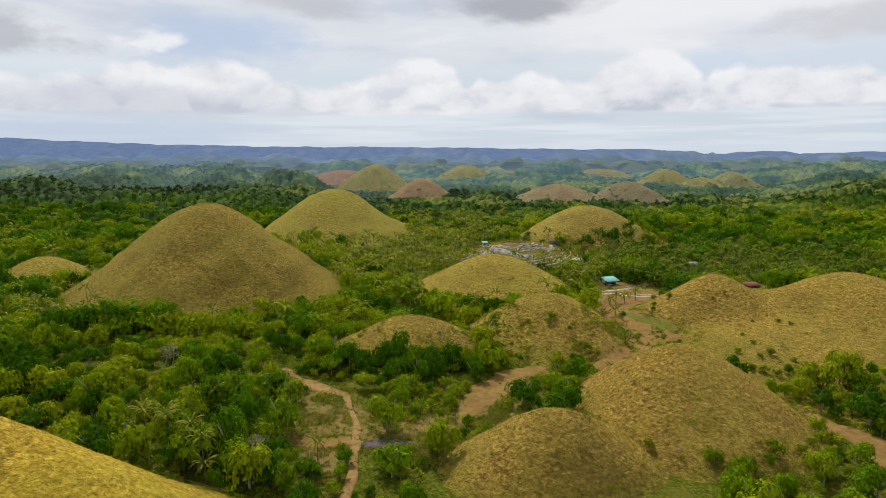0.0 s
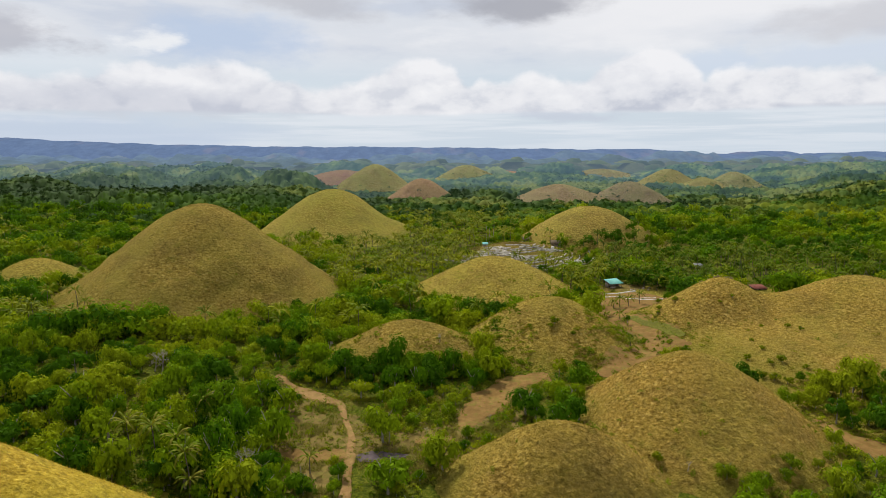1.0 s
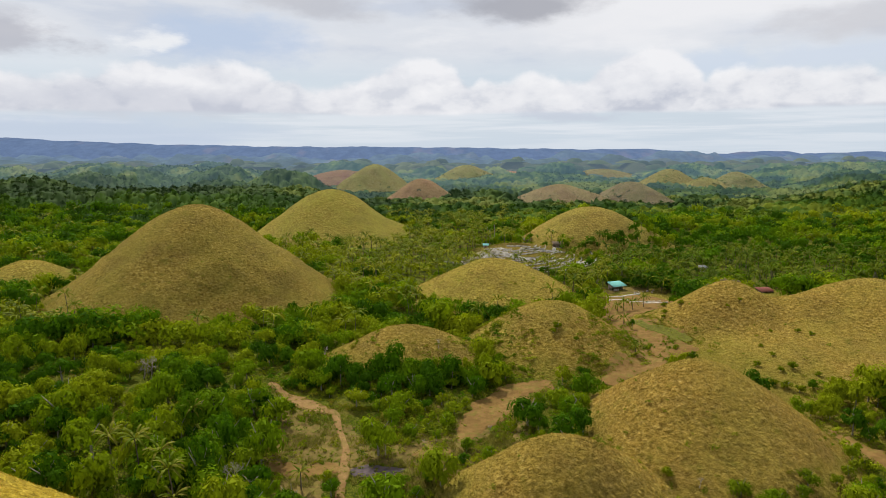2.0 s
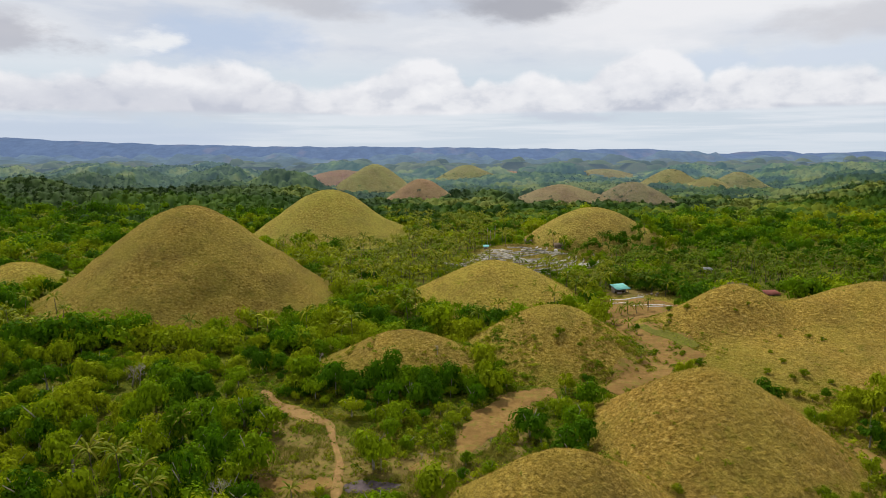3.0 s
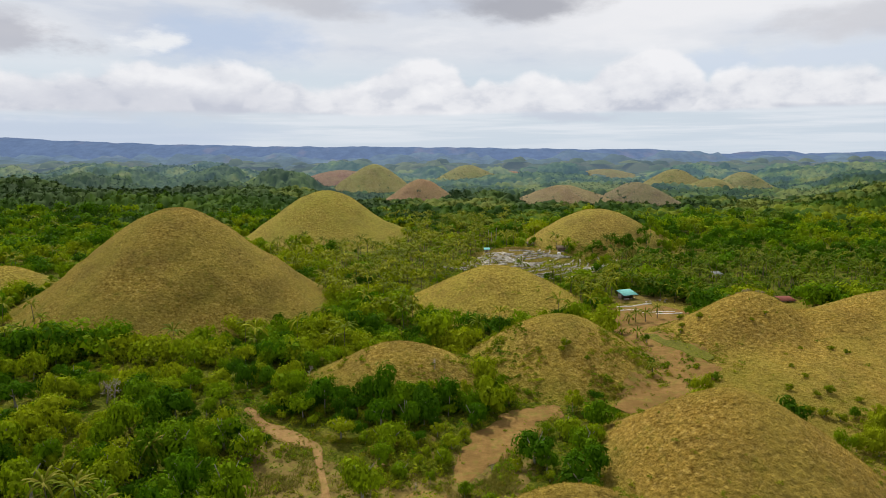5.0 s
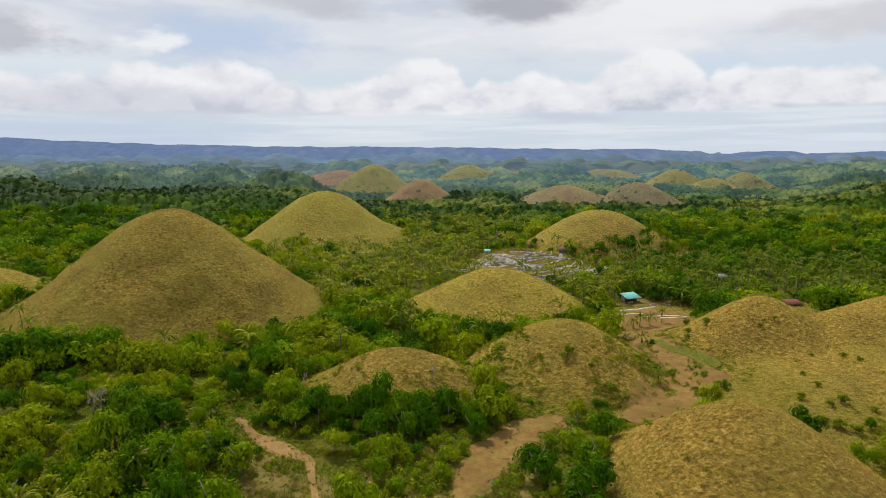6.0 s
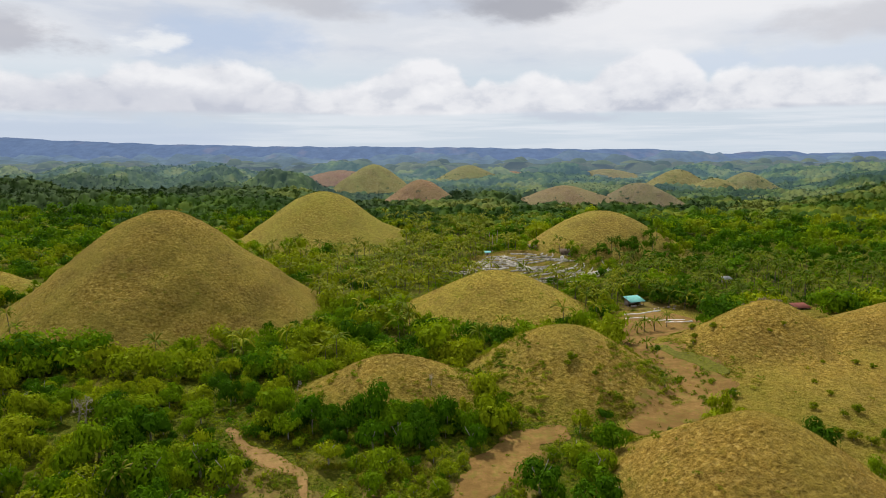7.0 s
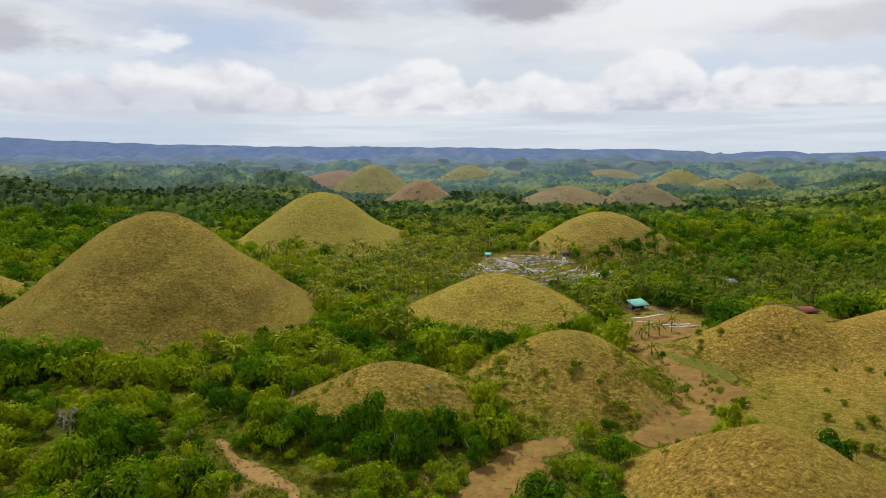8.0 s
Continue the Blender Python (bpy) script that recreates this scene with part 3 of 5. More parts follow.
def tuft_template(rng, blades):
    """A tussock of upright blades leaning out to all sides; about 1 high, 1 in radius."""
    v, f = [], []
    for k in range(blades):
        a = 2 * math.pi * (k + 0.7 * rng.random()) / blades
        c, s = math.cos(a), math.sin(a)
        q, lean, w = 0.35 * rng.random(), 0.5 + 0.6 * rng.random(), 0.13 + 0.09 * rng.random()
        o = len(v)
        v += [(q * c - w * s, q * s + w * c, -0.1), (q * c + w * s, q * s - w * c, -0.1), ((q + lean) * c, (q + lean) * s, 0.7 + 0.4 * rng.random())]
        f.append((o, o + 1, o + 2))
    return np.array(v), np.array(f)


def tufts_on(key, spacing, size, back=0.32):
    rng = np.random.default_rng(100 + HILL_NAMES.index(key))
    hx, hy, sx, sy = HILLS[key][0], HILLS[key][1], HILLS[key][5], HILLS[key][6]
    reach = hill_reach(key) * 0.98
    n = int(4 * reach * sx * reach * sy / spacing ** 2)
    x, y = hx + (rng.random(n) * 2 - 1) * reach * sx, hy + (rng.random(n) * 2 - 1) * reach * sy
    keep = (np.hypot((x - hx) / sx, (y - hy) / sy) < reach) & (y < hy + back * reach)
    x, y = x[keep], y[keep]
    z = hill_z(key, x, y)
    top, _ = land_z(x, y)
    keep = (z > top - 0.05) & (z > ground_z(x, y) + 0.2)
    x, y = x[keep], y[keep]
    z = hill_surface(key, x, y)
    n = len(x)
    s = size * (0.55 + 0.9 * rng.random(n) ** 1.5)
    rows = np.stack((x - hx, y - hy, z - 0.08, s * (0.45 + 0.3 * rng.random(n)), s * (0.40 + 0.40 * rng.random(n)), rng.random(n) * 6.28, np.zeros(n)), -1)
    pieces = []
    for i in range(3):
        pieces.append(scatter(tuft_template(rng, 4), rows[i::3]))
    v, f = joined(pieces)
    ob = new("grass_tufts", mesh_of("grass_tufts", v, f, [M_TUFT]))
    ob.matrix_basis = pose(hx, hy, 0)
    ob.color = (*HILLS[key][9], 1)
    tagged(ob, "dry straw-brown grass tussocks growing on a hillside", "grass", kind="stuff")


for key, spacing, size in (("a", 0.92, 0.62), ("n_two", 0.55, 0.54), ("n_one", 0.55, 0.54), ("e", 0.68, 0.62), ("d", 0.9, 0.7), ("g", 0.68, 0.62), ("r", 0.80, 0.66), ("b", 1.5, 0.8), ("f", 1.5, 0.8), ("left", 1.0, 0.9), ("near", 0.6, 0.42), ("terraced", 1.2, 0.8)):
    tufts_on(key, spacing, size)

# ---- bare soil: clearings, the track and the footpath ----


def ribbon(name, line, label, mat, rough=1.0, lift=0.36, step=1.0, category="dirt path"):
    """A strip of bare soil along (x, y, width) stations, draped on the land, with a ragged edge."""
    line = np.array(line, float)
    seg = np.hypot(np.diff(line[:, 0]), np.diff(line[:, 1]))
    s = np.concatenate(([0], np.cumsum(seg)))
    t = np.arange(0, s[-1], step)
    cx, cy, w = (np.interp(t, s, line[:, k]) for k in range(3))
    if len(t) > 9:
        ker = np.hanning(9) / np.hanning(9).sum()
        cx, cy, w = (np.convolve(np.pad(q, 4, mode="edge"), ker, "valid") for q in (cx, cy, w))
    tx, ty = np.gradient(cx), np.gradient(cy)
    ln = np.hypot(tx, ty)
    nx, ny = -ty / ln, tx / ln
    taper = np.clip(np.minimum(t + 0.3, s[-1] - t) / (0.45 * w + 0.5), 0.05, 1) ** 0.5
    cols = 11
    V = []
    for i in range(cols):
        u = i / (cols - 1) * 2 - 1
        side = 1 + rough * (0.85 * fbm(t + (300 if u > 0 else 0), t * 0, 8, 71, 4))
        o = u * w * 0.5 * taper * side
        x, y = cx + nx * o, cy + ny * o
        z = land_z(x, y)[0] + lift - (0.25 if abs(u) == 1 else 0)
        V.append(np.stack((x, y, z), -1))
    V = np.stack(V, 1)
    n = len(t)
    a = (np.arange(n - 1)[:, None] * cols + np.arange(cols - 1)[None]).ravel()
    me = mesh_of(name, V.reshape(-1, 3), np.stack((a, a + 1, a + cols + 1, a + cols), -1), [mat], True)
    return tagged(new(name, me), label, category, kind="structure")


BARE = [  # stations of x, y, width
    ("dirt_track", [(98, 318, 30), (88, 304, 36), (75, 288, 32), (71, 274, 16), (73, 258, 13), (77, 243, 15), (77, 230, 21), (70, 217, 18), (58, 207, 14), (47, 200, 8)], "dry reddish dirt track opening into bare flats", M_SOIL),
    ("dirt_clearing", [(31, 204, 4), (26, 200, 9), (19, 195, 13), (12, 186, 13), (7.5, 175, 12), (4.5, 166, 9.5), (2, 159, 4)], "bare reddish soil clearing among bushes", M_SOIL),
    ("footpath", [(-60, 201, 2), (-56, 195, 2.5), (-50, 189, 4.5), (-44, 183.5, 7), (-39, 181, 4.5), (-34.5, 178, 2.2), (-31, 168, 2.4), (-27.5, 158, 2.3), (-26.2, 145, 2.3), (-24.5, 130, 2.3), (-24, 112, 2.3)], "trodden earth footpath winding through scrub", M_TRACK),
    ("dirt_patch", [(-48, 147, 3), (-42, 147.5, 6), (-36, 146, 7), (-30, 147, 6), (-26, 145, 2)], "patch of bare dry soil beside the footpath", M_SOIL),
    ("dirt_patch", [(96, 170, 4), (102, 158, 9), (106, 147, 11), (104, 134, 8), (98, 126, 5)], "bare reddish soil between two hills", M_SOIL),
    ("dirt_patch", [(-30, 283, 4), (-24, 276, 12), (-17, 272, 8)], "dry open patch among trees", M_SOIL),
    ("dirt_patch", [(-11, 152.5, 2), (-8, 153.5, 4.5), (-5, 154.5, 6), (-2, 155, 4), (0, 155, 1.5)], "patch of bare soil among low bushes", M_SOIL),
    ("burnt_patch", [(-25, 146, 3), (-20, 145.5, 5), (-14, 146, 4), (-11, 146, 2)], "patch of dark burnt ground", M_DARK),
]
ribbon("green_verge", [(72, 268, 2), (75.5, 263.5, 4), (79.6, 251, 4.5), (84, 242, 5), (87.5, 234, 3)], "damp green grass verge along the dirt track", M_VERGE, 1.2, 0.5, category="grass verge")
DRY = ([(-52, 180, 10), (-43, 168, 22), (-37, 155, 28), (-34, 142, 26), (-30, 126, 16)], [(-14, 188, 8), (-11, 174, 20), (-5, 162, 28), (-5, 149, 30), (-9, 136, 14)], [(22, 186, 4), (19, 176, 8), (14, 166, 9), (9, 157, 8)], [(60, 262, 6), (66, 250, 12), (68, 240, 10)])
for line in DRY:
    ribbon("dry_scrub_ground", line, "dry grassy scrub floor beside the bare soil", M_DRY, 1.2, 0.18, category="dry ground")
for name, line, label, mat in BARE:
    ribbon(name, line, label, mat)


def bare_share(x, y):
    """How deep inside a bare strip a place is: over 0 inside."""
    d = np.full(np.shape(x), -50.0)
    for name, line, label, mat in BARE:
        p = np.array(line, float)
        for (x0, y0, w0), (x1, y1, w1) in zip(p[:-1], p[1:]):
            L2 = (x1 - x0) ** 2 + (y1 - y0) ** 2
            t = np.clip(((x - x0) * (x1 - x0) + (y - y0) * (y1 - y0)) / L2, 0, 1)
            d = np.maximum(d, 0.5 * (w0 + (w1 - w0) * t) - np.hypot(x - x0 - t * (x1 - x0), y - y0 - t * (y1 - y0)))
    return d



def dry_grass():
    """Tall dry grass standing in the open scrub."""
    rng = np.random.default_rng(29)
    pieces = []
    for line in DRY:
        p = np.array(line, float)
        q = np.concatenate(([0], np.cumsum(np.hypot(np.diff(p[:, 0]), np.diff(p[:, 1])))))
        n = int(q[-1] * 48)
        t = rng.random(n) * q[-1]
        x, y = np.interp(t, q, p[:, 0]), np.interp(t, q, p[:, 1])
        w = np.interp(t, q, p[:, 2])
        x, y = x + rng.normal(0, 0.33, n) * w, y + rng.normal(0, 0.15, n) * w
        z, out = land_z(x, y)
        ok = (bare_share(x, y) < -0.1) & (out < 1.5) & (fbm(x, y, 8, 77, 3) > -0.12)
        x, y, z = x[ok], y[ok], z[ok]
        r = 0.5 + 0.6 * rng.random(len(x))
        pieces.append(scatter(tuft_template(rng, 5), np.stack((x, y, z + 0.1, r, r * (0.7 + 0.5 * rng.random(len(x))), x * 7, np.zeros(len(x))), -1)))
    v, f = joined(pieces)
    ob = new("dry_grass", mesh_of("dry_grass", v, f, [M_TUFT]))
    ob.color = (0.72, 0.78, 0.8, 1)
    tagged(ob, "tall dry olive-brown grass in the open scrub", "grass", kind="stuff")


dry_grass()

# ---- plants ----


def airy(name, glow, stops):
    """Backdrop woods, about a kilometre away and more; glow paints distance haze as emission."""
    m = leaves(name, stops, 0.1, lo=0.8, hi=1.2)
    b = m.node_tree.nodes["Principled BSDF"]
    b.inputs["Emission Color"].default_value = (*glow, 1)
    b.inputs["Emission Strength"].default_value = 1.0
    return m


# blue-shifted greens and a glow stepped by depth: haze put into the colour
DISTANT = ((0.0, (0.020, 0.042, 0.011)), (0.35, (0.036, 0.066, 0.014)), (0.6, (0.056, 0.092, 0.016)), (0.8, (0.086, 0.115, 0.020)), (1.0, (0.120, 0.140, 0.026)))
M_AIR = [airy("haze_glow_woods", (0.014 * q, 0.024 * q, 0.038 * q), DISTANT) for q in range(5)]
M_AIR3 = airy("haze_glow_far_woods", (0.096, 0.138, 0.175), tuple((p, tuple(v * 0.45 for v in c)) for p, c in DISTANT))


def sprays(rng, pos, nrm, size, up=0.45, single=False):
    """Leaf sprays: a folded rhomb at each place, turned about its outward direction."""
    n = len(pos)
    nrm = nrm + rng.normal(0, 0.10 if single else 0.25, (n, 3)) + (0, 0, up)
    nrm /= np.linalg.norm(nrm, axis=1)[:, None]
    u = np.cross(nrm, rng.normal(0, 1, (n, 3)))
    u /= np.linalg.norm(u, axis=1)[:, None] + 1e-9
    w = np.cross(nrm, u)
    s = size * (0.6 + 0.8 * rng.random(n))[:, None]
    a, b = pos - u * s * 0.9, pos + u * s * 1.1 - nrm * s * 0.35
    if single:
        v = np.stack((pos - u * s * 0.75, pos + u * s * 0.6 - w * s * 0.62, pos + u * s * 0.6 + w * s * 0.62), 1).reshape(-1, 3)
        return v, np.arange(3 * n).reshape(-1, 3)
    c, d = pos + w * s * 0.34 - nrm * s * 0.12, pos - w * s * 0.34 - nrm * s * 0.12
    v = np.stack((a, c, b, d), 1).reshape(-1, 3)
    o = np.arange(n)[:, None] * 4
    f = np.concatenate((o + (0, 1, 2), o + (0, 2, 3)))
    return v, f


def crown(rng, lobes, cards, size, low=0.30, flat=0.75, inner=0, single=False, up=0.45):
    """A crown of leaf sprays on several lobes: 1 in radius, from low to 1 in height."""
    cs, rs = [], []
    for i in range(lobes):
        a, q = rng.random() * 6.28, math.sqrt(rng.random()) * 0.58
        h = low + (1 - low) * (0.28 + 0.52 * rng.random() * (1 - 0.5 * q))
        cs.append((q * math.cos(a), q * math.sin(a), h))
        rs.append(0.26 + 0.22 * rng.random())
    cs, rs = np.array(cs), np.array(rs)
    pick = rng.choice(lobes, cards, p=rs ** 2 / (rs ** 2).sum())
    d = rng.normal(0, 1, (cards, 3))
    d[:, 2] = np.abs(d[:, 2]) * 0.9 - 0.25
    d /= np.linalg.norm(d, axis=1)[:, None]
    pos = cs[pick] + d * rs[pick][:, None] * (0.78 + 0.38 * rng.random(cards))[:, None] * (1, 1, flat)
    pieces = [sprays(rng, pos, d, size, up, single)]
    if inner:      # large leaf masses inside the lobes
        k = np.repeat(np.arange(lobes), inner)
        e = rng.normal(0, 1, (len(k), 3))
        e[:, 2] = np.abs(e[:, 2]) - 0.3
        e /= np.linalg.norm(e, axis=1)[:, None]
        pieces.append(sprays(rng, cs[k] + e * rs[k][:, None] * (0.5 + 0.25 * rng.random((len(k), 1))) * (1, 1, flat), e, 0.14 if cards > 150 else 0.19, 0.1, True))
    return joined(pieces)


def canopy(rng, sides, cards, size):
    """A distant tree: an uneven dome with leaf clumps on it; 1 in radius, 1 high."""
    a = (np.arange(sides) + rng.random(sides) * 0.5) * 2 * math.pi / sides
    ring = lambda q, h: np.stack((q * np.cos(a) * (0.8 + 0.4 * rng.random(sides)), q * np.sin(a) * (0.8 + 0.4 * rng.random(sides)), h + 0.16 * rng.random(sides)), -1)
    v = np.concatenate((np.array([(0.1 * rng.normal(), 0.1 * rng.normal(), 0.95)]), ring(0.58, 0.66), ring(0.95, 0.05)))
    i = np.arange(sides)
    k = (i + 1) % sides
    f = np.concatenate((np.stack((0 * i, 1 + i, 1 + k), -1), np.stack((1 + i, 1 + sides + i, 1 + sides + k), -1), np.stack((1 + i, 1 + sides + k, 1 + k), -1)))
    d = rng.normal(0, 1, (cards, 3))
    d[:, 2] = np.abs(d[:, 2]) * 0.9
    d /= np.linalg.norm(d, axis=1)[:, None]
    return joined([(v, f), sprays(rng, d * (0.85, 0.85, 0.9) * (0.85 + 0.3 * rng.random((cards, 1))), d, size, 0.4, True)])


def tube(p0, p1, r0, r1, sides=5):
    p0, p1 = np.array(p0, float), np.array(p1, float)
    d = p1 - p0
    d /= np.linalg.norm(d)
    u = np.cross(d, (0.3, 0.9, 0.1))
    u /= np.linalg.norm(u)
    w = np.cross(d, u)
    a = np.arange(sides) * 2 * math.pi / sides
    ring = np.cos(a)[:, None] * u + np.sin(a)[:, None] * w
    v = np.concatenate((p0 + ring * r0, p1 + ring * r1))
    i = np.arange(sides)
    k = (i + 1) % sides
    return v, np.concatenate((np.stack((i, k, k + sides), -1), np.stack((i, k + sides, i + sides), -1)))


def trunk(rng, limbs=4, sides=6):
    """A tapered trunk with forking limbs, to stand under a crown of the same unit size."""
    lean = rng.normal(0, 0.05, 2)
    mid = (lean[0], lean[1], 0.42)
    pieces = [tube((0, 0, -0.12), mid, 0.055, 0.038, sides)]
    for i in range(limbs):
        a = 6.28 * (i + rng.random()) / limbs
        q = 0.3 + 0.25 * rng.random()
        pieces.append(tube(mid, (q * math.cos(a), q * math.sin(a), 0.62 + 0.22 * rng.random()), 0.03, 0.010, max(3, sides - 2)))
    return joined(pieces)


def frond(rng, length, pairs, droop, wide=0.21):
    """A palm leaf: an arching midrib with leaflets hanging from both sides."""
    t = np.linspace(0, 1, pairs + 1)
    rise = 0.95 - 0.85 * droop
    px = length * t * (0.92 - 0.12 * t)
    pz = length * (rise * t - (0.85 - 0.10 * droop) * t * t)
    v, f = [(px[i], 0, pz[i]) for i in range(pairs + 1)], []
    for i in range(pairs):
        w = length * wide * math.sin(math.pi * min(1, 0.12 + 0.86 * t[i])) ** 0.7
        for sgn in (1, -1):
            o = len(v)
            v.append((px[i + 1] + 0.10 * length, sgn * w * (0.85 + 0.3 * rng.random()), pz[i + 1] - w * (0.12 + 0.3 * rng.random())))
            f.append((i, i + 1, o) if sgn > 0 else (i, o, i + 1))
            if i + 1 < pairs:
                f.append((i + 1, o + 2, o) if sgn > 0 else (i + 1, o, o + 2))
    return np.array(v), np.array(f)


def turned(v, a):
    c, s = math.cos(a), math.sin(a)
    return np.stack((v[:, 0] * c - v[:, 1] * s, v[:, 0] * s + v[:, 1] * c, v[:, 2]), -1)


def palm_stem(rng, height, sides=6):
    bend = rng.normal(0, 0.06 * height, 2)
    pts = [(bend[0] * q * q, bend[1] * q * q, height * q - (0.3 if q == 0 else 0)) for q in (0, 0.35, 0.7, 1.0)]
    return joined([tube(pts[i], pts[i + 1], 0.19 - 0.03 * i, 0.16 - 0.03 * i, sides) for i in range(3)]), np.array(pts[-1])


def palm_whole(rng, height, leaf, count, pairs, sides=3):
    """Stem and head of a palm, in metres: two meshes' arrays."""
    stem, head = palm_stem(rng, height, sides)
    fr = []
    for i in range(count):
        v, f = frond(rng, leaf * (0.8 + 0.35 * rng.random()), pairs, -0.6 + 0.32 * (i % 5), 0.075)
        fr.append((turned(v, 6.28 * i / count * 2.4 + rng.random() * 0.4) + head, f))
    return stem, joined(fr)


P_RNG = np.random.default_rng(11)
NEAR_CROWNS = [crown(P_RNG, 11, 640, 0.054, 0.02, 0.8, 18, True, 0.3) for _ in range(5)] + [crown(P_RNG, 13, 640, 0.054, 0.16, 0.42, 16, True, 0.3) for _ in range(4)]
MID_CROWNS = [crown(P_RNG, 8, 240, 0.078, 0.06, 0.75, 12, True, 0.3) for _ in range(6)]
LEAF_TUFTS = [crown(P_RNG, 3, 9, 0.24, 0.1, 0.8, 0, True, 0.5) for _ in range(8)]
FULL_TUFTS = [crown(P_RNG, 5, 40, 0.17, 0.1, 0.8, 2, True, 0.5) for _ in range(8)]
MID_CROWNS_B = [crown(P_RNG, 6, 100, 0.115, 0.05, 0.85, 6, True, 0.4) for _ in range(5)]
SHRUBS = [crown(P_RNG, 5, 54, 0.15, 0.0, 0.8, 0, True, 0.4) for _ in range(4)]
WEEDS = [crown(P_RNG, 3, 20, 0.22, 0.0, 0.7, 0, True, 0.5) for _ in range(3)]
TRUNKS = [trunk(P_RNG) for _ in range(4)]
THIN_TRUNK = joined([tube((0, 0, -0.05), (0.02, 0, 0.6), 0.045, 0.025, 3)])


def jitter_grid(x0, x1, y0, y1, step, rng):
    xs, ys = np.arange(x0, x1, step), np.arange(y0, y1, step)
    X, Y = np.meshgrid(xs, ys)
    X, Y = X.ravel() + (rng.random(X.size) - 0.5) * step * 1.1, Y.ravel() + (rng.random(X.size) - 0.5) * step * 1.1
    return X, Y


def in_valley(x, y, spread=0.78, margin=22):
    """The valley that the flight looks down, as a wedge of the plan."""
    return np.abs(x + 0.03 * y) < spread * y + margin


KEEP_OFF = [(46, 122, 11), (52, 131, 6), (2, 119, 8), (-1, 129, 7), (-5, 109, 6), (150, 312, 9), (143, 300, 8), (22, 103, 18), (44, 108, 13), (4, 106, 8), (97, 186, 8), (99.5, 198, 9), (107, 201, 7), (66, 285, 10), (71, 265, 11), (76, 252, 9), (60, 290, 6), (90, 222, 15), (92, 206, 10), (103, 206, 9), (86, 331, 8), (84, 320, 10), (40, 411, 31), (70, 408, 15), (22, 430, 15), (-99, 198, 6.5), (-78, 144, 3), (-86, 153, 3.5), (-17, 149, 3), (64, 222, 4), (-19, 139, 5), (-34, 137, 6), (-166, 262, 9), (-152, 253, 9), (-182, 272, 7), (-140, 250, 5), (161, 328, 8), (160, 318, 7), (193, 346, 7), (188, 336, 5), (60, 452, 7), (68, 440, 5)]   # yards and terraces: x, y, radius


def free_ground(x, y, hill=1.3, bare=-0.6):
    z, out = land_z(x, y)
    ok = (out < hill + 1.5 * fbm(x, y, 14, 88, 2) + 5 * np.exp(-(((x + 6) / 40) ** 2 + ((y - 195) / 11) ** 2)) + 9 * np.exp(-(((x - 112) / 60) ** 2 + ((y - 452) / 40) ** 2)) + 9 * np.exp(-(((x - 40) / 42) ** 2 + ((y - 446) / 26) ** 2)) + 18 * np.exp(-(((x - 152) / 30) ** 2 + ((y - 470) / 40) ** 2))) & (bare_share(x, y) < bare + 2.0 * fbm(x, y, 6, 89, 2))
    for kx, ky, kr in KEEP_OFF:
        ok &= np.hypot(x - kx, y - ky) > kr
    return z, ok


def open_share(x, y):
    """Scrub that is open and grassy rather than wooded, from 0 to 1."""
    s = 0.32 + 1.2 * fbm(x, y, 34, 55, 3)
    s = s + 0.6 * np.exp(-(((x + 32) / 10) ** 2 + ((y - 150) / 22) ** 2)) + 0.1 * np.exp(-(((x + 2) / 12) ** 2 + ((y - 148) / 18) ** 2))
    s = s - 1.3 * np.exp(-(((x + 10) / 36) ** 2 + ((y - 202) / 11) ** 2)) + 0.75 * np.exp(-(((x - 72) / 26) ** 2 + ((y - 134) / 15) ** 2)) - 0.35 * np.exp(-(((x + 75) / 30) ** 2 + ((y - 165) / 40) ** 2))
    return np.clip(s, 0, 1)


def in_clearing(x, y):
    """The trodden opening along the footpath and the burnt ground beside it."""
    w = 0.25 * fbm(x, y, 9, 58, 2)
    return (((x + 36) / 9.5) ** 2 + ((y - 160) / 24) ** 2 < 1 + w) | (((x + 13) / 13) ** 2 + ((y - 147) / 5) ** 2 < 1 + w)


def palm_share(x, y):
    p = 0.04 + 0.72 * np.exp(-(((x + 20) / 75) ** 2 + ((y - 430) / 90) ** 2)) + 0.8 * np.exp(-(((x - 190) / 110) ** 2 + ((y - 375) / 42) ** 2))
    p = p + 0.6 * np.exp(-(((x - 60) / 22) ** 2 + ((y - 365) / 28) ** 2)) + 0.4 * np.exp(-(((x + 175) / 25) ** 2 + ((y - 262) / 20) ** 2)) + 0.4 * np.exp(-(((x - 10) / 90) ** 2 + ((y - 620) / 110) ** 2))
    return np.where(y < 215, 0.015, np.clip(p, 0, 0.75))


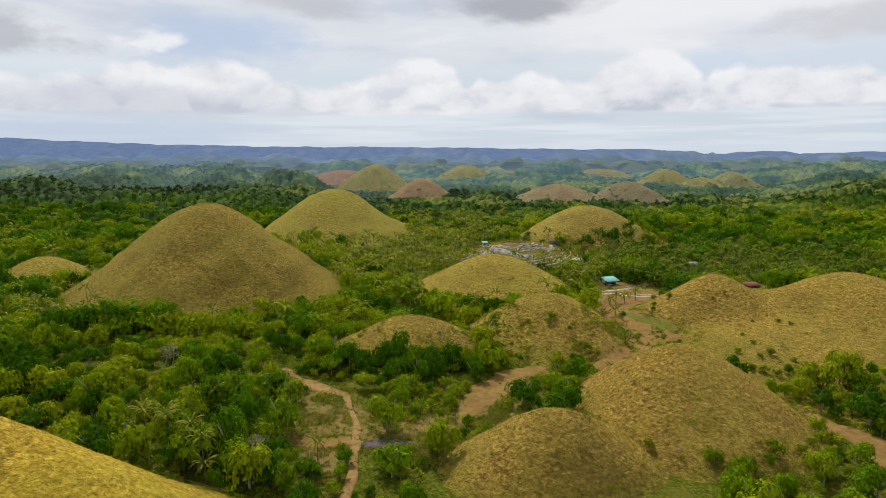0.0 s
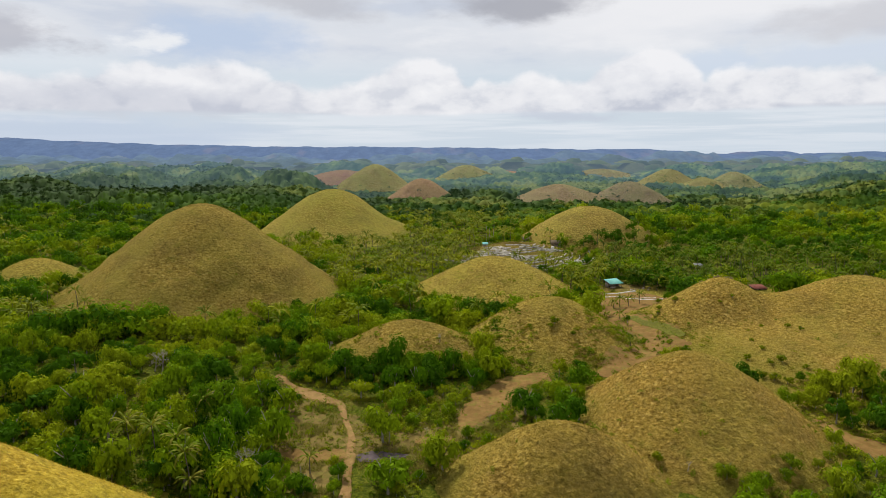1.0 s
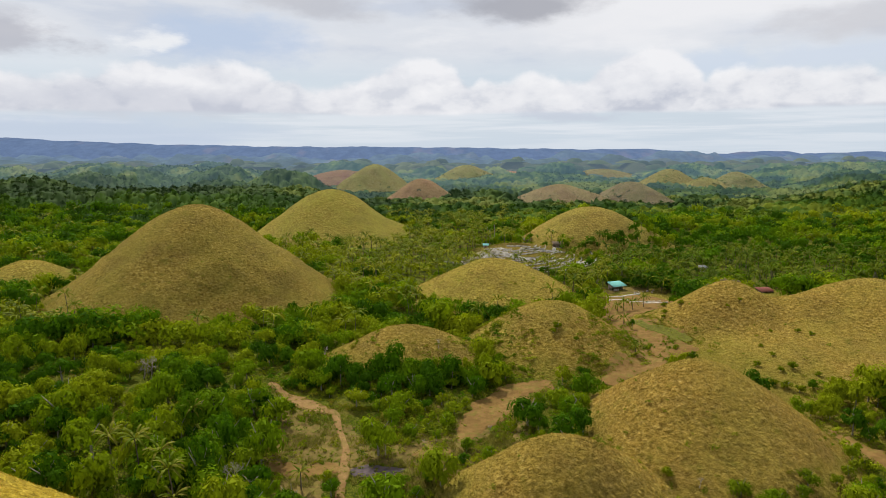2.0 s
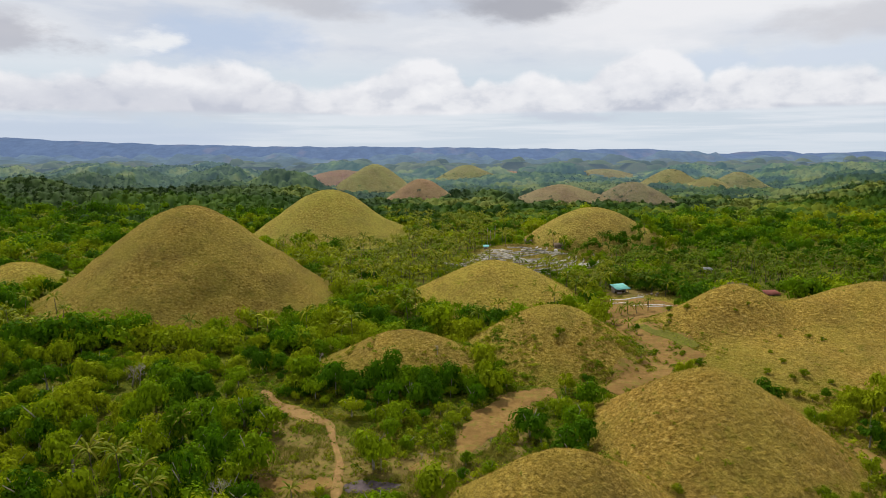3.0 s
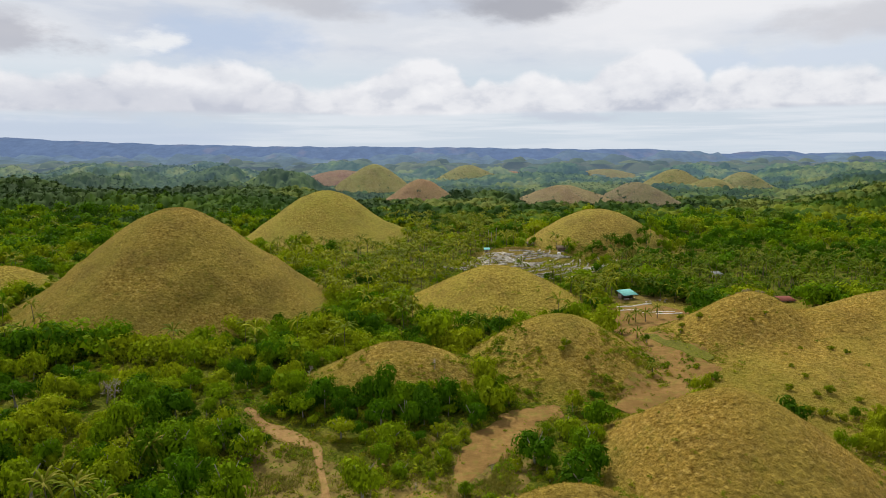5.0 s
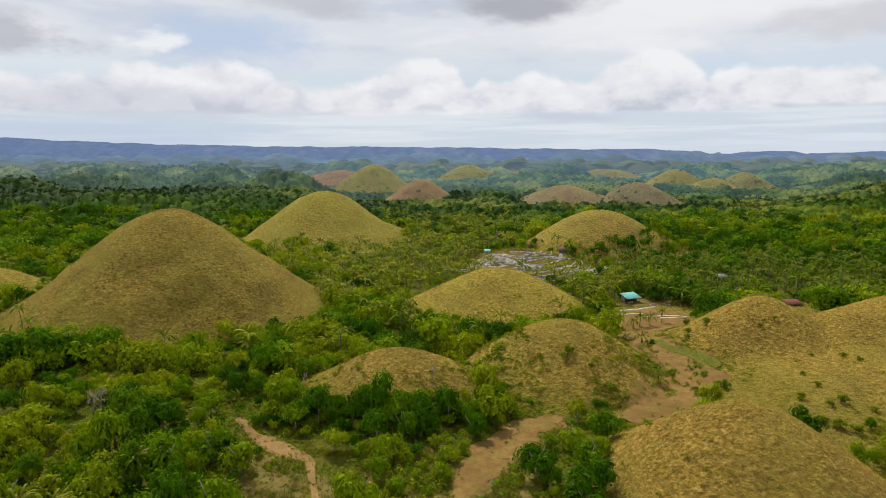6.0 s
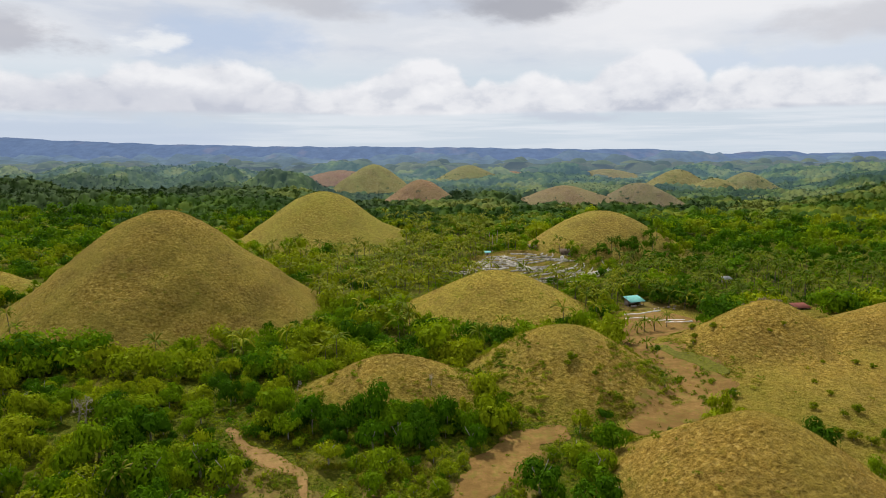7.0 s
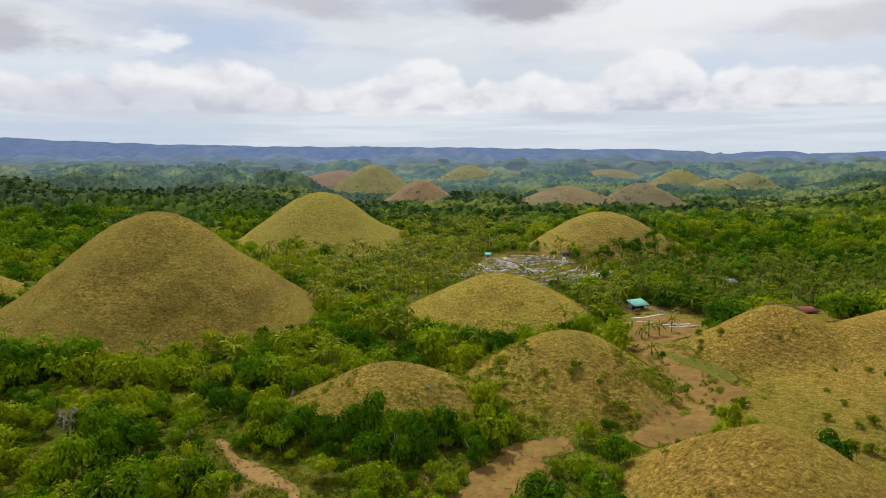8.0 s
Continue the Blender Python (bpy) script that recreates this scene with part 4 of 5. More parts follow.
def plant_woods():
    rng = np.random.default_rng(23)
    # near zone
    x, y = jitter_grid(-190, 190, 96, 236, 5.1, rng)
    z, ok = free_ground(x, y)
    o = open_share(x, y)
    ok &= in_valley(x, y, 0.75, 20) & (rng.random(len(x)) > o * 0.8) & ~in_clearing(x, y)
    x, y, z, o = x[ok], y[ok], z[ok], o[ok]
    r = (1.9 + 5.2 * rng.random(len(x)) ** 2.2) * (1.15 - 0.45 * o)
    h = (r * (1.05 + 0.7 * rng.random(len(x))) + 0.8) * (1 + 0.15 * np.exp(-(((x + 12) / 34) ** 2 + ((y - 205) / 11) ** 2)))
    rows = np.stack((x, y, z - 0.1, r, h, rng.random(len(x)) * 6.28, rng.normal(0, 0.04, len(x))), -1)
    order = np.argsort(y + 0.25 * np.abs(x))
    rows = rows[order]
    crowns = [mesh_of("crown", v, f, [M_LEAF], tint=np.zeros(len(v))) for v, f in NEAR_CROWNS]
    trunks = [mesh_of("trunk", v, f, [M_BARK], True) for v, f in TRUNKS]
    single = rows[:300]
    for i, (px, py, pz, pr, ph, pa, pl) in enumerate(single):
        big = "tall leafy" if ph > 6.5 else "spreading leafy" if pr > 2.8 else "small bushy"
        tree = thing("tree", px, py, pz, big + " green broadleaf tree in the valley scrub", "tree", "valley trees")
        c = part("crown", crowns[i % len(crowns)], tree)
        t = part("trunk", trunks[i % len(trunks)], tree)
        for ob in (c, t):
            ob.matrix_basis = pose(0, 0, 0, 0, 0, math.degrees(pa)) @ Matrix.Diagonal((pr, pr, ph, 1))
    rest = rows[300:]
    stuff_from(rest, NEAR_CROWNS, "near_scrub_trees", M_LEAF, "dense green broadleaf trees filling the valley", rng, 15, 0.26)
    stuff_trunks(rest, "near_scrub_trunks", rng)
    # under the flight's start
    x, y = jitter_grid(-170, 170, -90, 92, 15, rng)
    z, ok = free_ground(x, y)
    x, y, z = x[ok], y[ok], z[ok]
    r = 2.6 + 3.0 * rng.random(len(x)) ** 1.5
    stuff_from(np.stack((x, y, z - 0.2, r, r * 1.3, x, np.zeros(len(x))), -1), MID_CROWNS_B, "foot_woods", M_LEAF, "green trees on the valley floor", rng)
    # middle zone, closer on its near side
    x, y = jitter_grid(-520, 520, 330, 670, 7.4, rng)
    x2, y2 = jitter_grid(-300, 300, 236, 330, 4.9, rng)
    x, y = np.concatenate((x, x2)), np.concatenate((y, y2))
    z, ok = free_ground(x, y)
    o, p = open_share(x, y), palm_share(x, y)
    ok &= in_valley(x, y, 0.74, 15) & (rng.random(len(x)) > o * 0.22)
    x, y, z, o, p = x[ok], y[ok], z[ok], o[ok], p[ok]
    is_palm = rng.random(len(x)) < p
    ok = is_palm | (rng.random(len(x)) > 0.35 * p)
    x, y, z, o, p, is_palm = x[ok], y[ok], z[ok], o[ok], p[ok], is_palm[ok]
    r = (3.8 + 6.2 * rng.random(len(x)) ** 2.2) * (1.15 - 0.4 * o) * (1 + 0.7 * np.clip(fbm(x, y, 45, 35, 2), -0.3, 0.4))
    h = r * (0.8 + 0.5 * rng.random(len(x))) + 1.5 + 5.5 * np.clip(fbm(x, y, 60, 33, 2) + 0.1, 0, 1)
    h = h * (1 - 0.5 * p)
    rows = np.stack((x, y, z - 0.2, r, h, rng.random(len(x)) * 6.28, np.zeros(len(x))), -1)
    near = rows[:, 1] < 400
    stuff_from(rows[~is_palm & near], MID_CROWNS, "middle_woods", M_CANOPY, "mixed green woodland round the grass hills", rng, 17, 0.09)
    stuff_from(rows[~is_palm & ~near], MID_CROWNS_B, "outer_woods", M_CANOPY, "mixed green woodland behind the grass hills", rng, 22, 0.09)
    palm_stuff(rows[is_palm], rng)
    far_canopy(rng)


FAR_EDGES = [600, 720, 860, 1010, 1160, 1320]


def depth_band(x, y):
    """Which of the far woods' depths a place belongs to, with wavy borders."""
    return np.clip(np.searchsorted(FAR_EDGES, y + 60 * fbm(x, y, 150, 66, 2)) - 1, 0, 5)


def crown_field(x, y, cell):
    """Height, hue and place of the tallest far tree over each place; trees stand one to a cell of a jittered grid."""
    ix, iy = np.floor(x / cell), np.floor(y / cell)
    top, hue = np.full(x.shape, 1.2), np.zeros(x.shape)
    for ox in (-1, 0, 1):
        for oy in (-1, 0, 1):
            cx, cy = ix + ox, iy + oy
            tx, ty = (cx + 0.1 + 0.8 * lattice(cx, cy, 1)) * cell, (cy + 0.1 + 0.8 * lattice(cx, cy, 2)) * cell
            k = lattice(cx, cy, 3)
            r = cell * (0.48 + 0.42 * k ** 2)
            d = np.hypot(x - tx, y - ty) / r
            z = (0.35 + 0.65 * np.sqrt(np.clip(1 - d * d, 0, 1))) * r * (0.9 + 0.7 * lattice(cx, cy, 4))
            won = (d < 1) & (z > top)
            top, hue = np.where(won, z, top), np.where(won, lattice(cx, cy, 5), hue)
    return top, hue


def far_canopy(rng):
    """The closed canopy of the woods beyond the hills: every crown a hump of its own, with leaf tufts standing out of it."""
    ys = np.concatenate((np.arange(590, 900, 3.6), np.arange(900, 1520, 5.2)))
    us = np.linspace(-0.80, 0.80, 620)
    X, Y = us[None] * (ys[:, None] + 25), np.repeat(ys[:, None], len(us), 1)
    X = X + (rng.random(X.shape) - 0.5) * 1.2
    Y = Y + (rng.random(Y.shape) - 0.5) * 2.0
    z, ok = free_ground(X, Y, 2.5)
    h, hue = crown_field(X, Y, 8.4)
    h = h * (0.8 + 0.5 * np.clip(fbm(X, Y, 70, 34, 2) + 0.3, 0, 1)) + rng.normal(0, 0.45, h.shape)
    Z = z + np.where(ok, h, -4.0)
    n, m = X.shape
    a = (np.arange(n - 1)[:, None] * m + np.arange(m - 1)[None]).ravel()
    tint = wood_tint(X.ravel(), Y.ravel(), 42) + 0.34 * (hue.ravel() - 0.5)
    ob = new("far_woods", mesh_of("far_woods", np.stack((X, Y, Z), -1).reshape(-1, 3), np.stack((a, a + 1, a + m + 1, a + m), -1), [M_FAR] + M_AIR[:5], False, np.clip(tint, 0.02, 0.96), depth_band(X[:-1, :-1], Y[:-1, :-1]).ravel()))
    ob.color = (1, 1, 1, 0)
    tagged(ob, "far woodland stretching over low rises", "woods", kind="stuff")
    # leaf tufts that break up the crowns' outlines
    x, y = jitter_grid(-1120, 1150, 596, 1400, 8.2, rng)
    z, ok = free_ground(x, y, 2.5)
    ok &= in_valley(x, y, 0.73, 10)
    x, y, z = x[ok], y[ok], z[ok]
    h, hue = crown_field(x, y, 8.4)
    r = np.where(y < 800, 3.6, 2.6) + 2.6 * rng.random(len(x)) ** 2
    rows = np.stack((x, y, z + 0.45 * h, r, r * 0.7 + 0.55 * h, rng.random(len(x)) * 6.28, np.zeros(len(x))), -1)
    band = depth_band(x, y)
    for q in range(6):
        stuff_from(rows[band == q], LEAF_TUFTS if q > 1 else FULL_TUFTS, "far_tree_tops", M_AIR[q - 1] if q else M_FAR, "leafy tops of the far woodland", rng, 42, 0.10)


def wood_tint(x, y, patch):
    """How light a green the woods are at a place: by patches, darker and lighter by district."""
    def spot(cx, cy, wx, wy):
        return np.exp(-(((x - cx) / wx) ** 2 + ((y - cy) / wy) ** 2))
    # the wide spot at (-450, 800) paints cloud shadow into the far western greens
    dark = 0.45 * spot(195, 385, 110, 60) + 0.2 * spot(230, 470, 80, 60) + 0.28 * spot(-50, 248, 50, 32) + 0.2 * spot(-70, 175, 22, 30) - 0.3 * spot(116, 184, 24, 22) + 0.40 * spot(265, 520, 160, 140) + 0.70 * spot(-450, 800, 360, 360) + 0.12 * spot(-85, 145, 50, 45) + 0.42 * spot(-12, 200, 36, 16)
    return (0.5 + 1.6 * fbm(x, y, patch, 61, 3)) * (1 - dark) + 0.22 * spot(420, 720, 240, 180) + 0.55 * spot(-30, 390, 95, 110) + 0.4 * spot(46, 190, 18, 18) + 0.35 * spot(114, 188, 25, 20) + 0.2 * spot(-5, 130, 30, 28) + 0.42 * spot(-10, 168, 17, 15) + 0.28 * spot(-165, 245, 40, 34)


def stuff_from(rows, templates, name, mat, label, rng, patch=18, spread=0.14):
    n = len(templates)
    tint = np.clip(wood_tint(rows[:, 0], rows[:, 1], patch) + rng.normal(0, spread, len(rows)), 0.02, 0.96)
    pieces, tints = [], []
    for i, tp in enumerate(templates):
        sub = rows[i::n]
        if len(sub):
            pieces.append(scatter(tp, sub))
            tints.append(np.repeat(tint[i::n], len(tp[0])))
    v, f = joined(pieces)
    ob = new(name, mesh_of(name, v, f, [mat], tint=np.concatenate(tints)))
    ob.color = (1, 1, 1, 0)
    return tagged(ob, label, "woods", kind="stuff")


def stuff_trunks(rows, name, rng):
    v, f = scatter(THIN_TRUNK, rows)
    tagged(new(name, mesh_of(name, v, f, [M_BARK])), "pale thin trunks under the tree crowns", "tree trunks", kind="stuff")


def palm_stuff(rows, rng):
    stems, heads, tints = [], [], []
    kinds = [palm_whole(rng, hh, 5.0, 14, 4) for hh in (6.0, 7.5, 9.0, 10.5)]
    for i, (st, hd) in enumerate(kinds):
        sub = rows[i::4].copy()
        sub[:, 3] = 0.9 + 0.3 * rng.random(len(sub))
        sub[:, 4] = 0.85 + 0.3 * rng.random(len(sub))
        stems.append(scatter(st, sub))
        heads.append(scatter(hd, sub))
        tints.append(np.repeat(np.where(sub[:, 0] > 90, 0.12 + 0.45 * rng.random(len(sub)), 0.45 + 0.45 * rng.random(len(sub))), len(hd[0])))
    v, f = joined(heads)
    heads_ob = new("palm_grove_heads", mesh_of("palm_grove_heads", v, f, [M_PALM], tint=np.concatenate(tints)))
    heads_ob.color = (1, 1, 1, 0)
    tagged(heads_ob, "coconut palm heads standing over the woods", "palms", kind="stuff")
    v, f = joined(stems)
    tagged(new("palm_grove_stems", mesh_of("palm_grove_stems", v, f, [M_STEM])), "thin pale coconut palm stems", "palm stems", kind="stuff")


plant_woods()


# x, y, radius, height, how light a green
BIG_TREES = [(-114.5, 182, 7.0, 9.0, 0.06), (-55, 135, 5.6, 15.0, 0.08), (-70.4, 167, 6.0, 12.5, 0.30), (-55, 149, 4.6, 12.5, 0.16), (-54.5, 179, 4.0, 6.0, 0.10), (-119, 213, 5.5, 9.0, 0.10), (-84, 128, 6.0, 9.0, 0.05), (-41, 127, 4.5, 9.0, 0.22), (-60, 161, 4.5, 9.0, 0.12), (-128, 200, 6.0, 8.0, 0.2)]


def big_tree(x, y, r, h, shape, deep, label):
    """One broad tree that stands out of the scrub, deep or fresh green."""
    z = float(land_z(np.array([x]), np.array([y]))[0][0])
    tree = thing("tree", x, y, z - 0.1, label, "tree", "valley trees")
    v, f = NEAR_CROWNS[shape]
    c = part("crown", mesh_of("crown", v, f, [M_LEAF], tint=np.full(len(v), deep)), tree)
    c.color = (1, 1, 1, 0)
    t = part("trunk", mesh_of("trunk", *TRUNKS[shape % 4], [M_BARK], True), tree)
    for ob in (c, t):
        ob.matrix_basis = pose(0, 0, 0, 0, 0, 47 * shape) @ Matrix.Diagonal((r, r, h, 1))


for n, (bx, by, br, bh, deep) in enumerate(BIG_TREES):
    big_tree(bx, by, br, bh, n % 5, deep, "broad deep-green tree rising out of the scrub" if deep < 0.2 else "broad fresh-green tree rising out of the scrub")


def plant_shrubs():
    rng = np.random.default_rng(31)
    # low shrubs in the open scrub
    x, y = jitter_grid(-190, 190, 96, 290, 2.35, rng)
    z, ok = free_ground(x, y, 1.8, -0.2)
    ok &= in_valley(x, y, 0.75, 18) & (rng.random(len(x)) < 0.85) & (fbm(x, y, 12, 97, 2) > -0.3) & ~(in_clearing(x, y) & (fbm(x, y, 7, 57, 2) < -0.08))
    x, y, z = x[ok], y[ok], z[ok]
    r = 0.7 + 1.2 * rng.random(len(x)) ** 1.5
    rows = np.stack((x, y, z - 0.1, r, r * (0.9 + 0.6 * rng.random(len(x))), rng.random(len(x)) * 6.28, np.zeros(len(x))), -1)
    leafy = rng.random(len(x)) > 0.25 + 0.5 * open_share(x, y)
    rows[leafy, 3:5] *= 1.25
    stuff_from(rows[~leafy], SHRUBS, "scrub_bushes", M_BUSH, "yellow-green bushes and weeds in open scrub", rng, 14)
    stuff_from(rows[leafy], SHRUBS, "undergrowth", M_LEAF, "dark green undergrowth between the trees", rng, 14)
    # weeds that close the ground
    x, y = jitter_grid(-160, 160, 100, 240, 2.0, rng)
    z, ok = free_ground(x, y, 1.2, 1.5)
    ok &= in_valley(x, y, 0.72, 8)
    x, y, z = x[ok], y[ok], z[ok]
    r = 0.5 + 0.6 * rng.random(len(x))
    rows = np.stack((x, y, z - 0.15, r, r * (0.8 + 0.5 * rng.random(len(x))), rng.random(len(x)) * 6.28, np.zeros(len(x))), -1)
    stuff_from(rows, WEEDS, "low_weeds", M_BUSH, "low green and dry weeds covering the valley floor", rng, 10)
    # low plants between the palms
    x, y = jitter_grid(-190, 330, 240, 470, 5.0, rng)
    z, ok = free_ground(x, y, 1.5, -0.5)
    ok &= (palm_share(x, y) > 0.15) & in_valley(x, y, 0.72, 8)
    x, y, z = x[ok], y[ok], z[ok]
    r = 1.3 + 1.4 * rng.random(len(x))
    stuff_from(np.stack((x, y, z - 0.2, r, r * (0.8 + 0.6 * rng.random(len(x))), x, np.zeros(len(x))), -1), WEEDS, "grove_undergrowth", M_CANOPY, "low green plants under the palms", rng, 12)
    # ragged weeds creeping over the rims of the bare soil
    rows = []
    for name, line, label, mat in BARE:
        p = np.array(line, float)
        q = np.concatenate(([0], np.cumsum(np.hypot(np.diff(p[:, 0]), np.diff(p[:, 1])))))
        n = int(q[-1] * 6)
        t = rng.random(n) * q[-1]
        cx, cy, w = (np.interp(t, q, p[:, k]) for k in range(3))
        tx, ty = np.interp(t + 0.5, q, p[:, 0]) - np.interp(t - 0.5, q, p[:, 0]), np.interp(t + 0.5, q, p[:, 1]) - np.interp(t - 0.5, q, p[:, 1])
        ln = np.hypot(tx, ty) + 1e-6
        side = np.where(rng.random(n) < 0.5, -1, 1) * (0.5 * w * np.where(rng.random(n) < 0.86, 1.0, rng.random(n)) + rng.normal(0, 0.55, n))
        px, py = cx - ty / ln * side, cy + tx / ln * side
        size = (0.3 + 0.7 * rng.random(n) ** 2) * np.clip(w / 4, 0.5, 1)
        rows.append(np.stack((px, py, land_z(px, py)[0] + 0.1, size, size * (0.7 + 0.6 * rng.random(n)), px * 3, np.zeros(n)), -1))
    stuff_from(np.concatenate(rows), WEEDS, "soil_rim_weeds", M_BUSH, "dry and green weeds round the bare soil", rng, 6, 0.25)
    # a rough hedge beside the footpath
    q = rng.random(90)
    px, py = -37 + 14 * q + rng.normal(0, 0.5, 90), 183 - 1.2 * q + rng.normal(0, 0.7, 90)
    s = 0.5 + 0.5 * rng.random(90)
    stuff_from(np.stack((px, py, land_z(px, py)[0] - 0.1, s, s * 1.2, px, np.zeros(90)), -1), SHRUBS, "hedge_bushes", M_BUSH, "row of low yellow-green bushes beside the path", rng, 7)
    # scattered bushes on the hillsides, denser near their feet
    rows = []
    for key, n in (("n_two", 120), ("n_one", 40), ("e", 1100), ("d", 100), ("g", 420), ("r", 170), ("a", 60), ("b", 60), ("f", 90), ("left", 30)):
        hx, hy, reach = HILLS[key][0], HILLS[key][1], hill_reach(key)
        q = reach * (1 - 0.75 * rng.random(n) ** 2.2)
        a = rng.random(n) * 6.28
        px, py = hx + q * np.cos(a), hy + q * np.sin(a)
        pz, out = land_z(px, py)
        s = (0.5 + 0.9 * rng.random(n) ** 2) * (1.25 if hy > 300 else 1.5 if key in ("e", "g") else 1.25)
        rows.append(np.stack((px, py, pz - 0.15, s, s * 1.1, a, np.zeros(n)), -1)[(out > 0.8) & (fbm(px, py, 16, 93, 2) > (-0.02 if key in ("e", "g", "d") else -0.3))])
    line = rng.random(110)
    px, py = 81.5 + 9 * line ** 2 + rng.normal(0, 1.3, 110), 272 - 36 * line + rng.normal(0, 1.5, 110)
    s = 0.5 + 0.6 * rng.random(110)
    rows.append(np.stack((px, py, land_z(px, py)[0] - 0.15, s, s * 0.8, px, np.zeros(110)), -1))
    stuff_from(np.concatenate(rows), SHRUBS, "hillside_bushes", M_BUSH, "small green bushes dotted over grass hillsides", rng, 12)
    # green grass and bushes along the far side of the track
    q = rng.random(260)
    px, py = np.interp(q, (0, 0.35, 0.7, 1), (74, 78, 83, 90)) + rng.normal(0, 1.5, 260), np.interp(q, (0, 0.35, 0.7, 1), (266, 257, 245, 232)) + rng.normal(0, 1.6, 260)
    s = 0.45 + 0.5 * rng.random(260)
    spots = np.array([(65, 226, 2.6), (63, 223, 2.0), (67.5, 228, 1.7), (92, 226, 2.4), (95, 229, 2.0), (90, 223, 1.6), (99, 240, 1.4)])
    px, py, s = np.concatenate((px, spots[:, 0])), np.concatenate((py, spots[:, 1])), np.concatenate((s, spots[:, 2]))
    stuff_from(np.stack((px, py, land_z(px, py)[0] - 0.15, s, s * 0.75, px, np.zeros(len(px))), -1), SHRUBS, "track_side_weeds", M_BUSH, "green weeds and bushes along the dirt track", rng, 9)


plant_shrubs()


BUSHES = [  # x, y, radius, how light a green: on the broad hill and its spur, by the track, on the small hills
    (125.2, 232.7, 1.6, 0.55), (128.4, 229.3, 1.4, 0.30), (107.4, 215.0, 1.5, 0.55), (99.5, 208.7, 1.7, 0.50), (109.4, 205.4, 2.3, 0.35), (105.0, 204.7, 1.5, 0.45), (106.8, 222.1, 1.2, 0.60), (116.6, 234.7, 1.2, 0.60), (115.2, 201.3, 1.4, 0.50),
    (111.3, 249.1, 1.4, 0.60), (105.9, 247.7, 1.2, 0.65), (91.6, 259.3, 2.0, 0.55), (86.0, 260.1, 1.7, 0.55), (88.5, 269.6, 2.0, 0.45), (84.5, 257.0, 1.5, 0.6), (83.0, 220.5, 2.4, 0.02), (81.4, 222.5, 1.7, 0.95),
    (101.6, 194.7, 2.6, 0.62), (98.8, 197.2, 2.0, 0.66), (104.6, 192.4, 2.2, 0.55), (96.4, 199.4, 1.5, 0.66), (59.6, 132.5, 3.4, 0.35), (63, 130, 3.0, 0.30), (75, 135.5, 3.2, 0.28), (72.5, 133, 2.4, 0.15), (88, 142.5, 2.2, 0.5), (46.8, 139, 1.9, 0.62), (92, 147, 2.0, 0.55), (68, 131.6, 2.2, 0.3), (83, 138.5, 2.0, 0.55), (97, 150, 2.0, 0.45), (35.9, 223.6, 2.3, 0.42), (34.4, 222.2, 1.6, 0.50), (27.0, 224.0, 1.2, 0.6), (42.0, 219.0, 1.4, 0.2), (92.6, 304.6, 1.0, 0.05)]


def bush(n, x, y, r, light):
    """A rounded bush: a leafy crown on short stems."""
    z = float(land_z(np.array([x]), np.array([y]))[0][0])
    b = thing("bush", x, y, z - 0.15, "rounded yellow-green bush on a dry grass slope" if light > 0.3 else "dark green bush on dry ground", "bush", "hillside bushes")
    v, f = NEAR_CROWNS[n % 5]
    c = part("crown", mesh_of("crown", v, f, [M_BUSH], tint=np.full(len(v), light * 0.75)), b)
    c.color = (1, 1, 1, 0)
    t = part("stems", mesh_of("stems", *TRUNKS[n % 4], [M_BARK], True), b)
    for ob in (c, t):
        ob.matrix_basis = pose(0, 0, 0, 0, 0, 61 * n) @ Matrix.Diagonal((r, r, r * 1.25, 1))


for n, spot in enumerate(BUSHES):
    bush(n, *spot)


def hill_brush():
    """Tangled dark and yellow-green brush on the front slopes of the two small hills."""
    rng = np.random.default_rng(43)
    rows = []
    for key, n in (("e", 760), ("g", 260), ("d", 80), ("n_two", 80)):
        hx, hy, reach = HILLS[key][0], HILLS[key][1], hill_reach(key)
        q, a = reach * (0.28 + 0.56 * rng.random(n) ** 0.7), radians(185) + radians(170) * rng.random(n)
        px, py = hx + q * np.cos(a), hy + q * np.sin(a)
        pz, out = land_z(px, py)
        size = (0.7 + 1.1 * rng.random(n) ** 2) * (1.1 if key in ("e", "g") else 0.7)
        rows.append(np.stack((px, py, pz - 0.2, size, size * 0.95, a * 9, np.zeros(n)), -1)[(fbm(px, py, 11, 94, 2) > (-0.05 if key in ("e", "g") else 0.12)) & (out > 0.5)])
    rows = np.concatenate(rows)
    leafy = rng.random(len(rows)) < 0.28
    stuff_from(rows[leafy], SHRUBS, "dark_brush", M_LEAF, "dark green brush on the small hills' slopes", rng, 9)
    stuff_from(rows[~leafy], SHRUBS, "pale_brush", M_BUSH, "yellow-green and dry brush on the small hills' slopes", rng, 9)


hill_brush()


